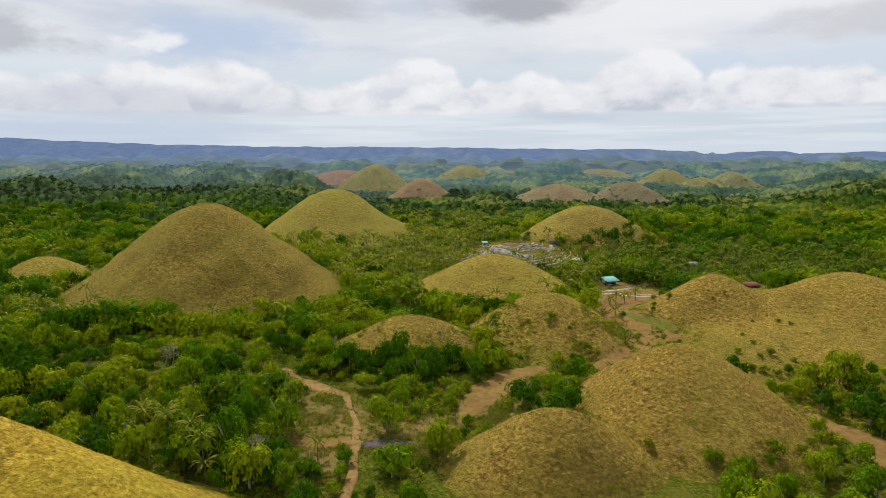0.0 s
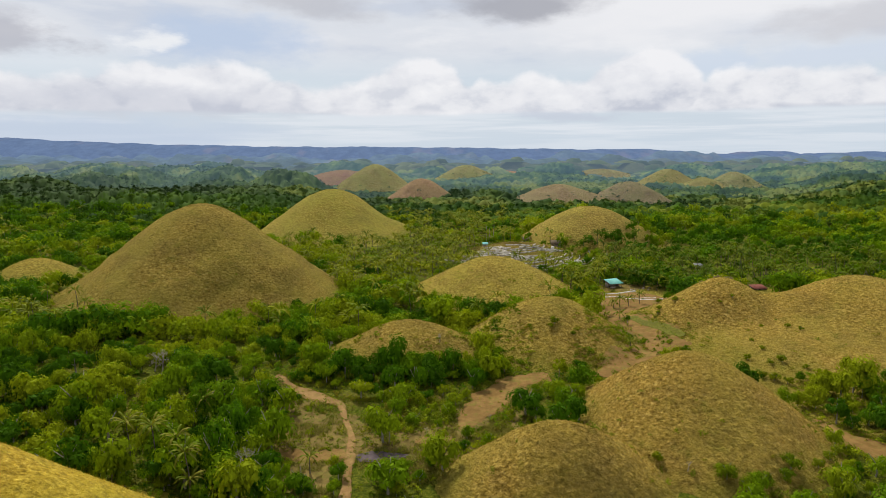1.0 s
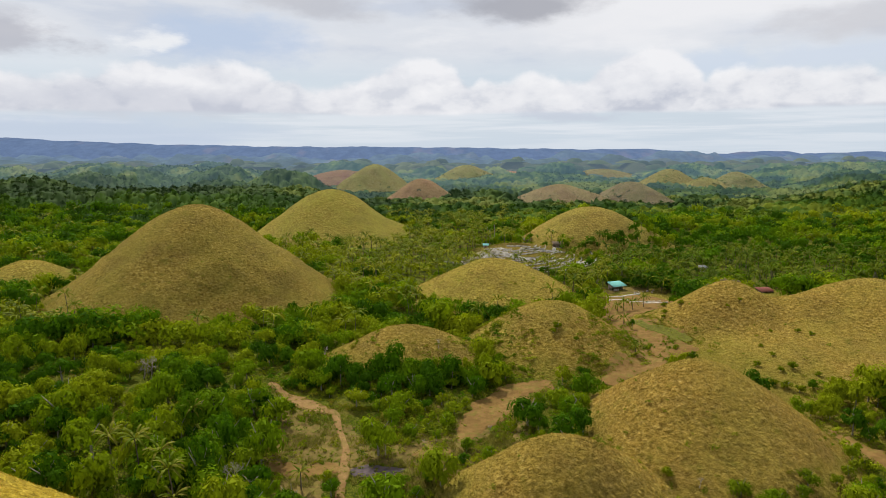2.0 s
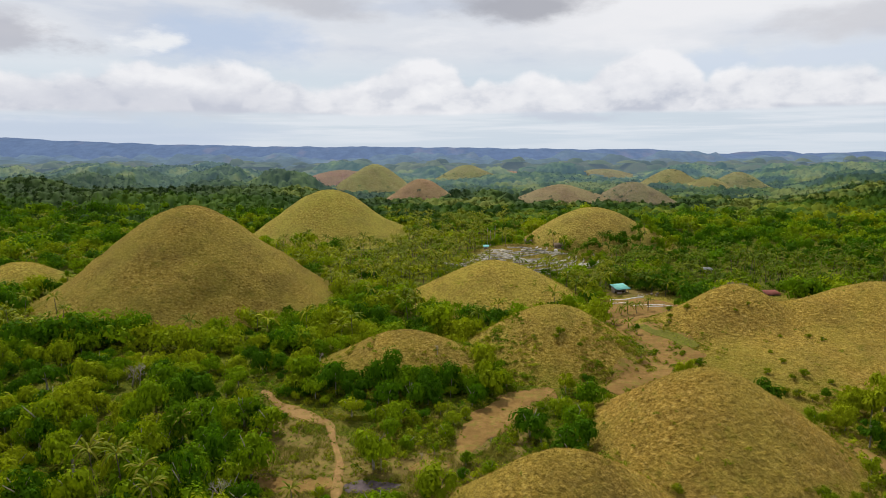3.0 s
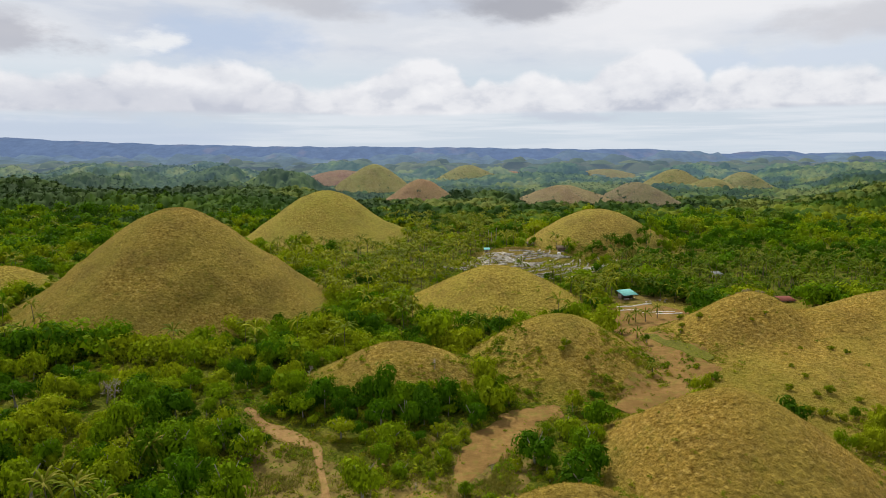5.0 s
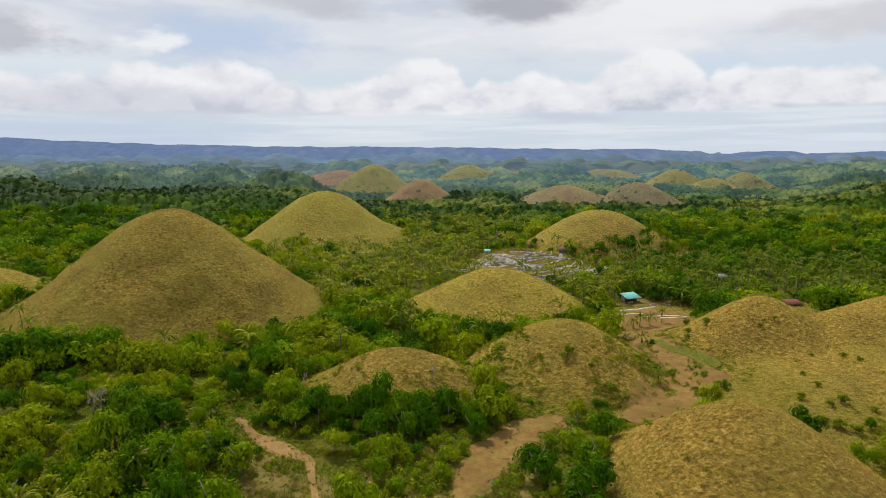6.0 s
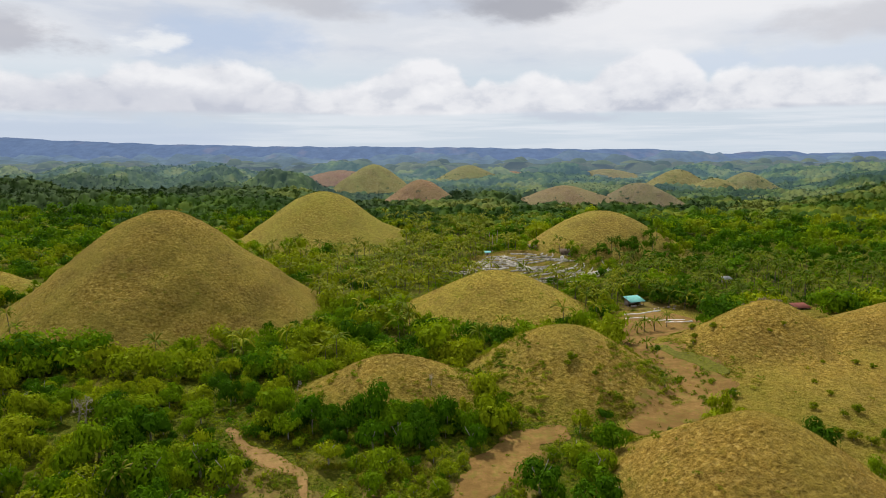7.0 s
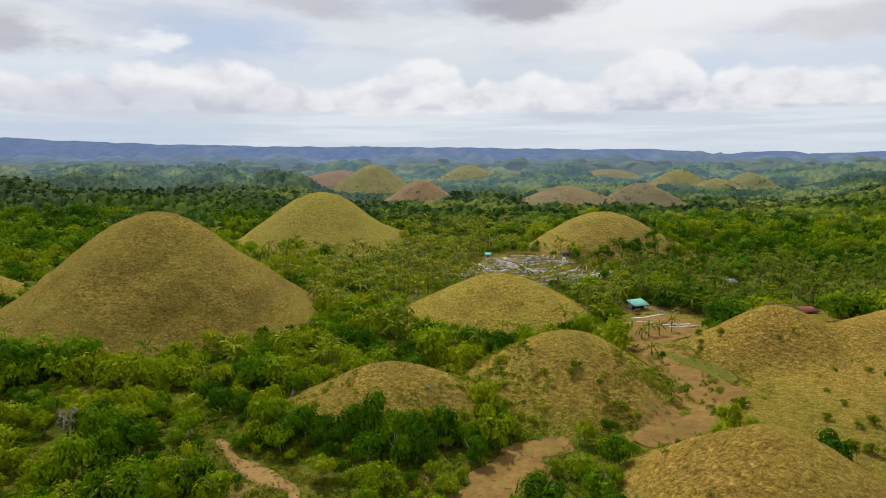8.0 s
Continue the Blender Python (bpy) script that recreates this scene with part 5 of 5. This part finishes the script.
def path_thicket():
    """Yellow-green bushes between the footpath and the clearing, and the leafy wall at the low hill's foot."""
    rng = np.random.default_rng(47)
    n = 560
    a, q = 2 * np.pi * rng.random(n), np.sqrt(rng.random(n))
    px, py = -12.5 + 13.5 * q * np.cos(a), 173 + 15 * q * np.sin(a)
    pz, ok = free_ground(px, py)
    size = 0.8 + 1.5 * rng.random(n) ** 1.6
    rows = np.stack((px, py, pz - 0.15, size, size * 1.1, a * 9, np.zeros(n)), -1)[ok & (fbm(px, py, 8, 96, 2) > -0.22 + 0.25 * q ** 3)]
    dark = rng.random(len(rows)) < 0.2
    stuff_from(rows[~dark], SHRUBS, "pale_thicket", M_BUSH, "yellow-green bushes between the footpath and the clearing", rng, 9)
    stuff_from(rows[dark], SHRUBS, "dark_thicket", M_LEAF, "dark green bushes between the footpath and the clearing", rng, 9)
    n = 300
    px = -58 + 78 * rng.random(n)
    py = 203 - 0.004 * (px + 14) ** 2 + 7 * (rng.random(n) - 0.5)
    pz, out = land_z(px, py)
    size = 1.3 + 1.6 * rng.random(n)
    rows = np.stack((px, py, pz - 0.2, size, size * 1.7, px * 9, np.zeros(n)), -1)[bare_share(px, py) < -0.8]
    stuff_from(rows, SHRUBS, "leafy_thicket", M_LEAF, "tall dark green thicket at the foot of the low hill", rng, 9)


path_thicket()


def far_hill_trees():
    rng = np.random.default_rng(37)
    rows = []
    for key, n in (("c", 150), ("pink", 40), ("green", 110), ("h_one", 70), ("h_two", 50), ("h_three", 90), ("h_four", 40), ("h_five", 90), ("h_six", 60), ("h_eight", 40), ("far_brown", 150), ("far_left", 80)):
        hx, hy, reach = HILLS[key][0], HILLS[key][1], hill_reach(key)
        q, a = reach * (0.98 - 0.55 * rng.random(n) ** 3), rng.random(n) * 6.28
        px, py = hx + q * np.cos(a), hy + q * np.sin(a)
        s = 1.4 + 2.6 * rng.random(n) ** 1.5
        rows.append(np.stack((px, py, land_z(px, py)[0] - 0.4, s, s * 1.1, a, np.zeros(n)), -1))
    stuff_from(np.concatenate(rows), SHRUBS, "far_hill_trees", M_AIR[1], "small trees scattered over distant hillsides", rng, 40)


far_hill_trees()

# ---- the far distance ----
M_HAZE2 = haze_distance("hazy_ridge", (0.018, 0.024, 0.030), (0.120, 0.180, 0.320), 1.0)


def ridge(name, y, crest, rough, mat, label, depth=500, x0=-0.95, x1=0.95, seed=5):
    """A long range of hills across the valley's end; crest gives its height at x/y."""
    u = np.linspace(x0, x1, 420)
    w = np.linspace(-1, 1, 15)
    U, W = np.meshgrid(u, w, indexing="ij")
    X, Y = U * y, y + W * depth
    top = np.interp(U, [c[0] for c in crest], [c[1] for c in crest])
    body = (1 - np.abs(W) ** 1.7)
    Z = body * (top + rough * fbm(X, Y * 0.4, 320, seed, 5) + 0.9 * rough * fbm(X, Y * 0.3, 75, seed + 9, 3)) - 25 * np.abs(W) ** 3
    n, m = X.shape
    a = (np.arange(n - 1)[:, None] * m + np.arange(m - 1)[None]).ravel()
    me = mesh_of(name, np.stack((X, Y, Z), -1).reshape(-1, 3), np.stack((a, a + 1, a + m + 1, a + m), -1), [mat], True)
    tagged(new(name, me), label, "backdrop", kind="structure")


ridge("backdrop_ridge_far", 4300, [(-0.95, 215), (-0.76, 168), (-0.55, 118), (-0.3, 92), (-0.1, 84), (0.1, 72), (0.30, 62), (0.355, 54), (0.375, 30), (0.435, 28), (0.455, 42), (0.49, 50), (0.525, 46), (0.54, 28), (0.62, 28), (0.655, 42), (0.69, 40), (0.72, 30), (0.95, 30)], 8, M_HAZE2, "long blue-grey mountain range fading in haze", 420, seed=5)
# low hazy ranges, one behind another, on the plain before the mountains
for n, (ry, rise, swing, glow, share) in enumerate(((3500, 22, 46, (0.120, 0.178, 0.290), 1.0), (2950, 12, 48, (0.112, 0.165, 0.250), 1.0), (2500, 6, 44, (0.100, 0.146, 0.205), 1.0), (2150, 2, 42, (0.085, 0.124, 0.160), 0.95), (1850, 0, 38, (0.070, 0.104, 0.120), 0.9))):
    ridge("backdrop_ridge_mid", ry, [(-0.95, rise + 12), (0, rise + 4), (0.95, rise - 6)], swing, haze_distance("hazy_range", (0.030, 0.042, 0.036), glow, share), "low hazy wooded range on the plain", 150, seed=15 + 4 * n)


def far_knolls():
    """Thousands of hazy wooded knolls and tree clumps on the plain."""
    rng = np.random.default_rng(77)
    x, y = jitter_grid(-2300, 2300, 1480, 3000, 60, rng)
    ok = in_valley(x, y, 0.74, 0)
    x, y = x[ok], y[ok]
    r = 22 + 16 * rng.random(len(x))
    z = ground_z(x, y)
    rows = np.stack((x, y, z - 3, r, 9 + 12 * rng.random(len(x)) ** 3, rng.random(len(x)) * 6.28, np.zeros(len(x))), -1)
    tp = [canopy(rng, 9, 8, 0.2) for _ in range(6)]
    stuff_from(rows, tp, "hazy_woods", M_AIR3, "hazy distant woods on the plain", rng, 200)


far_knolls()

# ---- single palms ----


def palm_thing(x, y, height, leaf, count, pairs, label, seed, group="coconut palms", mat=M_PALM_PALE):
    rng = np.random.default_rng(seed)
    z = float(land_z(np.array([x]), np.array([y]))[0][0])
    palm = thing("palm_tree", x, y, z - 0.1, label, "palm tree", group)
    (v, f), head = palm_stem(rng, height)
    part("trunk", mesh_of("trunk", v, f, [M_STEM], True), palm)
    shapes = []
    for droop in (-0.5, 0.1, 0.7):
        v, f = frond(rng, leaf, pairs, droop, 0.07)
        shapes.append(mesh_of("frond", v, f, [mat], tint=np.full(len(v), 0.30 + 0.4 * droop)))
    for i in range(count):
        fr = part("frond", shapes[i % 3], palm)
        fr.matrix_basis = pose(*head, rng.normal(0, 8), rng.normal(0, 6), 360 / count * i * 2.4 + rng.random() * 25)


PALM_SPOTS = [(-71, 140, 12.5), (-78, 141.5, 12.5), (-70, 166, 7.2), (-63, 135.5, 11.5), (-57.5, 128, 11.5), (-75, 146, 9.0), (64.5, 225.5, 3.2), (-34, 138, 4.5), (-58, 128, 5.0),
              (63.9, 286.8, 4.4), (67.8, 287.4, 4.2), (60.7, 288.2, 4.6), (66.6, 271.7, 1.6), (-160, 258, 8), (-168, 266, 9), (-152, 250, 7), (-175, 256, 8)]
for n, (px, py, ph) in enumerate(PALM_SPOTS):
    palm_thing(px, py, ph, 3.9 if ph > 10 else 3.6 if ph > 4.8 else 2.6, 18, 12, "full-grown coconut palm among scrub" if ph > 4.8 else "young coconut palm beside the bare track", 300 + n)
for n, (px, py, ph) in enumerate([(77.1, 289.2, 4.6), (73.7, 287.1, 3.4), (81.5, 289.9, 4.4), (88.3, 295.6, 5.2), (71.0, 265.7, 3.0)]):
    palm_thing(px, py, ph, 3.3, 18, 9, "young coconut palm planted on the bare flat", 340 + n, mat=M_PALM)

for n, (px, py, ph) in enumerate([(96, 337, 6.5), (101, 331, 6.0), (106, 325, 6.5), (110, 334, 7.5), (112, 320, 5.5), (76, 340, 7.0), (71, 335, 6.5), (66, 330, 6.0), (61, 326, 6.5), (64, 338, 7.5), (57, 333, 7.0), (90, 344, 8.0), (83, 346, 8.0), (104, 342, 8.5), (118, 328, 7.0), (98, 347, 8.0), (68, 322, 5.0), (59, 318, 6.0)]):
    palm_thing(px, py, ph, 4.6, 20, 8, "full-grown coconut palm crowding round the teal-roofed house", 420 + n, mat=M_PALM)

# ---- bare grey trees, and a pole in place of a thin tree ----


def slim_tree(x, y, height, r):
    """A young tree with a small crown on a thin clear stem."""
    z = float(land_z(np.array([x]), np.array([y]))[0][0])
    t = thing("tree", x, y, z - 0.1, "young dark-green tree on a thin stem beside the track", "tree", "valley trees")
    part("trunk", mesh_of("trunk", *joined([tube((0, 0, 0), (0.05, 0, height * 0.6), 0.09, 0.06, 6), tube((0.05, 0, height * 0.6), (0.3, 0.1, height * 0.8), 0.05, 0.02, 4), tube((0.05, 0, height * 0.6), (-0.3, 0, height * 0.8), 0.05, 0.02, 4)]), [M_BARK], True), t)
    v, f = NEAR_CROWNS[1]
    c = part("crown", mesh_of("crown", v, f, [M_LEAF], tint=np.full(len(v), 0.12)), t)
    c.matrix_basis = pose(0, 0, height * 0.5, 0, 0, 20) @ Matrix.Diagonal((r, r, height * 0.55, 1))
    c.color = (1, 1, 1, 0)


slim_tree(71.7, 256.0, 4.6, 1.5)


def bare_trunk(x, y, height, lean):
    """A dead coconut palm that has lost its head."""
    z = float(land_z(np.array([x]), np.array([y]))[0][0])
    t = thing("dead_palm", x, y, z - 0.2, "headless pale dead palm trunk above the grove", "dead palm", "dead palms")
    part("trunk", mesh_of("trunk", *joined([tube((0, 0, 0), (lean * 0.4, 0, height * 0.5), 0.30, 0.24, 7), tube((lean * 0.4, 0, height * 0.5), (lean, 0, height), 0.24, 0.18, 7)]), [M_DEAD], True), t)


for n, (px, py, ph, lean) in enumerate(((22.5, 470, 15.0, 0.3), (25.0, 469, 13.0, -0.2), (28.0, 471, 16.0, 0.4))):
    bare_trunk(px, py, ph, lean)


def dead_tree(x, y, size, seed, label="leafless grey tree among green scrub"):
    rng = np.random.default_rng(seed)
    z = float(land_z(np.array([x]), np.array([y]))[0][0])
    tree = thing("dead_tree", x, y, z - 0.1, label, "dead tree", "leafless trees")
    stems, twigs = [tube((0, 0, 0), (0.05 * size, 0, 0.22 * size), 0.030 * size, 0.024 * size, 6)], []

    def fork(p, d, length, r, depth):
        q = p + d * length
        twigs.append(tube(p, q, r, r * 0.62, 4 if depth < 2 else 3))
        if depth < 4:
            for _ in range(3 if depth else 5):
                e = d + rng.normal(0, 0.55, 3) + (0, 0, 0.12)
                fork(q, e / np.linalg.norm(e), length * (0.62 + 0.2 * rng.random()), r * 0.6, depth + 1)

    fork(np.array([0.05 * size, 0, 0.22 * size]), np.array([0.1, 0.05, 1.0]), 0.2 * size, 0.022 * size, 0)
    for name, pieces in (("trunk", stems), ("branches", twigs)):
        v, f = joined(pieces)
        part(name, mesh_of(name, v, f, [M_DEAD]), tree)


for n, (px, py, ps) in enumerate([(-99, 200, 11.0), (-95, 202.5, 9.5), (-103, 203.5, 9.5), (-49.4, 137.3, 9.0), (-78, 163, 4.5), (-127, 216, 4.5), (-72, 258, 5.0), (-62, 186, 4.0), (-47, 222, 5), (-6, 214, 4.5), (9, 166, 3.0), (-8, 158, 2.5), (52, 135, 3.2)]):
    dead_tree(px, py, ps, 400 + n)


def pole(x, y, height):
    # stand-in for a slim, nearly leafless tree; the cross arm is invented
    z = float(land_z(np.array([x]), np.array([y]))[0][0])
    p = thing("thin_tree_pole", x, y, z, "slim pale pole standing in for a thin tree in the scrub", "pole")
    part("shaft", mesh_of("shaft", *tube((0, 0, -0.4), (0, 0, height), 0.15, 0.09, 8), [M_DEAD], True), p)
    part("cross_arm", mesh_of("cross_arm", *joined([tube((-0.7, 0, height - 0.5), (0.7, 0, height - 0.5), 0.05, 0.05, 4)]), [M_WOOD]), p)


pole(-17, 153, 6.6)

# ---- the yard: house, walls, debris ----


def box(x0, x1, y0, y1, z0, z1, wob=0.0, rng=None):
    v = np.array([(x, y, z) for z in (z0, z1) for y in (y0, y1) for x in (x0, x1)], float)
    if wob:
        v += rng.normal(0, wob, v.shape)
    f = np.array([(0, 2, 3), (0, 3, 1), (4, 5, 7), (4, 7, 6), (0, 1, 5), (0, 5, 4), (2, 6, 7), (2, 7, 3), (0, 4, 6), (0, 6, 2), (1, 3, 7), (1, 7, 5)])
    return v, f


def sheet_roof(w, d, z0, z1, mat, waves=24):
    """A sloping sheet-metal roof with corrugations and thickness, from y = 0 (height z0) to y = d (height z1)."""
    xs = np.linspace(0, w, waves * 2 + 1)
    zs = 0.05 * (np.arange(len(xs)) % 2)
    lo = [np.stack((xs, np.full_like(xs, y), z + zs - t), -1) for t in (0.0, 0.08) for y, z in ((0, z0), (d, z1))]
    v = np.concatenate(lo)
    n = len(xs)
    i = np.arange(n - 1)
    f = [np.stack((i, i + 1, i + 1 + n), -1), np.stack((i, i + 1 + n, i + n), -1), np.stack((i + 2 * n, i + 1 + 3 * n, i + 1 + 2 * n), -1), np.stack((i + 2 * n, i + 3 * n, i + 1 + 3 * n), -1),
         np.stack((i, i + 2 * n, i + 1 + 2 * n), -1), np.stack((i, i + 1 + 2 * n, i + 1), -1)]
    return v, np.concatenate(f)


def house(x, y, turn, w, d, h, roof, wall, label, rise=1.4, open_front=False, name="house", sunk=0.0):
    z = float(land_z(np.array([x]), np.array([y]))[0][0]) - sunk
    ho = thing(name, x, y, z, label, "house", "valley houses")
    ho.matrix_basis = pose(x, y, z, 0, 0, turn)
    part("roof", mesh_of("roof", *(lambda v, f: (v - (0.6, 0.7, 0), f))(*sheet_roof(w + 1.2, d + 1.4, h, h + rise, roof)), [roof]), ho)
    part("back_wall", mesh_of("back_wall", *box(0, w, d - 0.15, d, 0, h + rise * 0.8), [wall]), ho)
    part("floor_slab", mesh_of("floor_slab", *box(-0.3, w + 0.3, -0.3, d + 0.3, -0.5, 0.15), [M_STONE]), ho)
    for sx in (0.0, w - 0.15):
        part("side_wall", mesh_of("side_wall", *box(sx, sx + 0.15, d * (0.45 if open_front else 0.0), d - 0.16, 0.15, h), [wall]), ho)
    if open_front:
        for px in (0.1, w * 0.33, w * 0.67, w - 0.1):
            part("post", mesh_of("post", *tube((px, 0.1, 0.1), (px, 0.1, h), 0.08, 0.07, 6), [M_WOOD]), ho)
        part("half_wall", mesh_of("half_wall", *box(0, w * 0.45, 0.2, 0.35, 0.15, 1.2), [wall]), ho)
    else:
        for x0, x1 in ((0.16, w * 0.35), (w * 0.55, w - 0.16)):
            part("front_wall", mesh_of("front_wall", *box(x0, x1, 0, 0.15, 0.15, h - 0.05), [wall]), ho)
        part("door", mesh_of("door", *box(w * 0.36, w * 0.54, 0.05, 0.12, 0.15, min(2.1, h - 0.1)), [M_WOOD]), ho)
    return ho


house(82.5, 328, 22, 7.2, 5.0, 2.8, M_ROOF, M_WALL, "open-sided timber house with a teal sheet-metal roof", 1.5, True)
house(158, 326, 8, 6.5, 4.5, 2.3, M_RED, M_WALL, "small house with a faded red roof behind a hill", 1.0, sunk=1.5)
house(191, 343, -6, 5.0, 4.0, 2.4, M_ZINC, M_WALL, "small house with a weathered zinc roof among palms", 0.9)
house(212, 346, 12, 4.0, 3.5, 2.3, M_ZINC, M_WALL, "small zinc-roofed hut among palms", 0.8, name="hut")
house(19, 442, 0, 3.0, 2.6, 2.0, M_ROOF, M_WALL, "small hut with a teal roof beside the stone terraces", 0.8, name="hut")
house(69, 444, 5, 6.0, 4.0, 2.4, M_WOOD, M_WOOD, "low brown-roofed hut above the terraces", 1.0, name="hut")
house(50, 462, 5, 4.5, 3.5, 2.4, M_WOOD, M_WOOD, "dark wooden hut with a timber roof above the terraces", 1.0, name="hut")
house(150, 385, 5, 4.0, 3.5, 2.3, M_ZINC, M_WALL, "small zinc-roofed hut under palms", 0.8, name="hut")
house(70, 330, -10, 3.0, 2.4, 1.9, M_ZINC, M_WOOD, "small lean-to with a pale sheet roof in the yard", 0.5, name="shed")


def stone_wall(name, pts, height, width, mat, label, seed, group):
    """A low rubble wall along a line, lumpy on top, standing on the land."""
    rng = np.random.default_rng(seed)
    p = np.array(pts, float)
    s = np.concatenate(([0], np.cumsum(np.hypot(np.diff(p[:, 0]), np.diff(p[:, 1])))))
    t = np.arange(0, s[-1], 0.8)
    cx, cy = np.interp(t, s, p[:, 0]), np.interp(t, s, p[:, 1])
    tx, ty = np.gradient(cx), np.gradient(cy)
    ln = np.hypot(tx, ty)
    nx, ny = -ty / ln, tx / ln
    z = land_z(cx, cy)[0]
    V = []
    for o, q in ((-0.5, -0.3), (-0.42, 1), (0.42, 1), (0.5, -0.3)):
        w = width * (o + rng.normal(0, 0.10, len(t)))
        V.append(np.stack((cx + nx * w, cy + ny * w, z + (height * (0.8 + 0.35 * rng.random(len(t))) if q > 0 else -0.3)), -1))
    V = np.stack(V, 1)
    n = len(t)
    a = (np.arange(n - 1)[:, None] * 4 + np.arange(3)[None]).ravel()
    f = np.stack((a, a + 1, a + 5, a + 4), -1)
    ends = np.array([(0, 3, 2, 1), (4 * n - 4, 4 * n - 3, 4 * n - 2, 4 * n - 1)])
    tagged(new(name, mesh_of(name, V.reshape(-1, 3), np.concatenate((f, ends)), [mat])), label, "stone wall", group)


def terraces():
    rng = np.random.default_rng(51)
    for i in range(18):                       # curved walls stepping up the slope
        for k in range(3):
            r = 54 - 2.55 * i
            if rng.random() < 0.16:
                continue
            a0 = radians(206 + 44 * k + 12 * rng.random())
            a = np.linspace(a0, a0 + radians(30 + 26 * rng.random()), 18)
            q = r * (1 + 0.09 * np.sin(4.1 * a + 0.7 * i))
            stone_wall("terrace_wall", np.stack((46 + 1.1 * q * np.cos(a), 441 + q * np.sin(a)), -1), 0.75, 0.55, M_STONE, "curved pale rubble wall of a stepped terrace", 600 + 3 * i + k, "terrace walls")
    for i in range(6):                        # fan of slanting walls
        x0, y0 = 6 + 2.6 * i, 418 + 3.6 * i
        t = np.linspace(0, 1, 10)
        stone_wall("terrace_wall", np.stack((x0 + 20 * t, y0 - 17 * t ** 1.5 + 1.2 * np.sin(5 * t + i)), -1), 0.75, 0.55, M_STONE, "short slanting pale rubble wall of a stepped terrace", 530 + i, "terrace walls")
    for i, (x0, y0, x1, y1) in enumerate(((64, 402, 82, 412), (70, 398, 86, 409), (64, 409, 78, 418))):
        stone_wall("terrace_wall", [(x0, y0), ((x0 + x1) / 2, (y0 + y1) / 2 + 1), (x1, y1)], 0.75, 0.55, M_STONE, "straight pale rubble wall at the terraces' end", 550 + i, "terrace walls")
    # weeds and small bushes between the walls
    x, y = 46 + rng.normal(0, 19, 220), 414 + rng.normal(0, 11, 220)
    r = 0.5 + 1.1 * rng.random(220) ** 2
    rows = np.stack((x, y, land_z(x, y)[0] - 0.15, r, r * 1.1, x, np.zeros(220)), -1)
    stuff_from(rows, SHRUBS, "terrace_weeds", M_BUSH, "weeds and bushes between the terrace walls", rng, 8)


terraces()
for n, pts in enumerate(([(76, 316), (83, 316.5), (90, 321), (95, 323)], [(75, 309), (82, 310), (86, 309)], [(90, 303), (96, 303.5), (103, 305)], [(84, 305), (92, 306.5), (100, 307)])):
    stone_wall("yard_wall", pts, 0.55, 0.6, M_WHITE, "low whitewashed stone wall round the yard", 560 + n, "yard walls")


def debris():
    rng = np.random.default_rng(61)
    pieces = []
    for _ in range(60):
        x, y = 92 + rng.normal(0, 6), 331 + rng.normal(0, 3.2)
        s = 0.15 + 0.35 * rng.random() ** 2
        v, f = box(-s, s, -s * 0.7, s * 0.7, -0.1, s * 0.8, 0.08, rng)
        pieces.append((turned(v, rng.random() * 3) + (x, y, float(land_z(np.array([x]), np.array([y]))[0][0])), f))
    v, f = joined(pieces)
    tagged(new("yard_rubble", mesh_of("yard_rubble", v, f, [M_WALL])), "scattered rubble and junk in the house yard", "rubble", kind="stuff")


debris()
ribbon("yard_ground", [(73, 330, 8), (82, 330, 16), (92, 332, 14), (103, 333, 8)], "dark bare earth round the house", M_DRY, 0.8)


def tank(x, y):
    z = float(land_z(np.array([x]), np.array([y]))[0][0])
    t = thing("water_tank", x, y, z, "round white water tank on the terraces", "water tank")
    a = np.linspace(0, 2 * math.pi, 20, endpoint=False)
    prof = ((1.2, -0.2), (1.2, 1.2), (1.0, 1.5), (0.4, 1.65), (0.01, 1.7))
    v = np.concatenate([np.stack((r * np.cos(a), r * np.sin(a), np.full(20, h)), -1) for r, h in prof])
    i = np.arange(20)
    f = np.concatenate([np.stack((i + 20 * k, (i + 1) % 20 + 20 * k, (i + 1) % 20 + 20 * k + 20, i + 20 * k + 20), -1) for k in range(4)])
    part("shell", mesh_of("shell", v, f, [M_WHITE], True), t)


tank(67, 430)


def knob_brush():
    """Tangled dry brush on the knob's crest."""
    rng = np.random.default_rng(91)
    x, y = 113 + rng.normal(0, 3.5, 46), 266 + rng.normal(0, 2.2, 46)
    r = 0.8 + 1.0 * rng.random(46)
    v, f = scatter(SHRUBS[0], np.stack((x, y, land_z(x, y)[0] - 0.2, r, r * 0.9, x, np.zeros(46)), -1))
    tagged(new("dry_brush", mesh_of("dry_brush", v, f, [M_TWIGS])), "tangled dry brush on a hill crest", "brush", kind="stuff")


knob_brush()
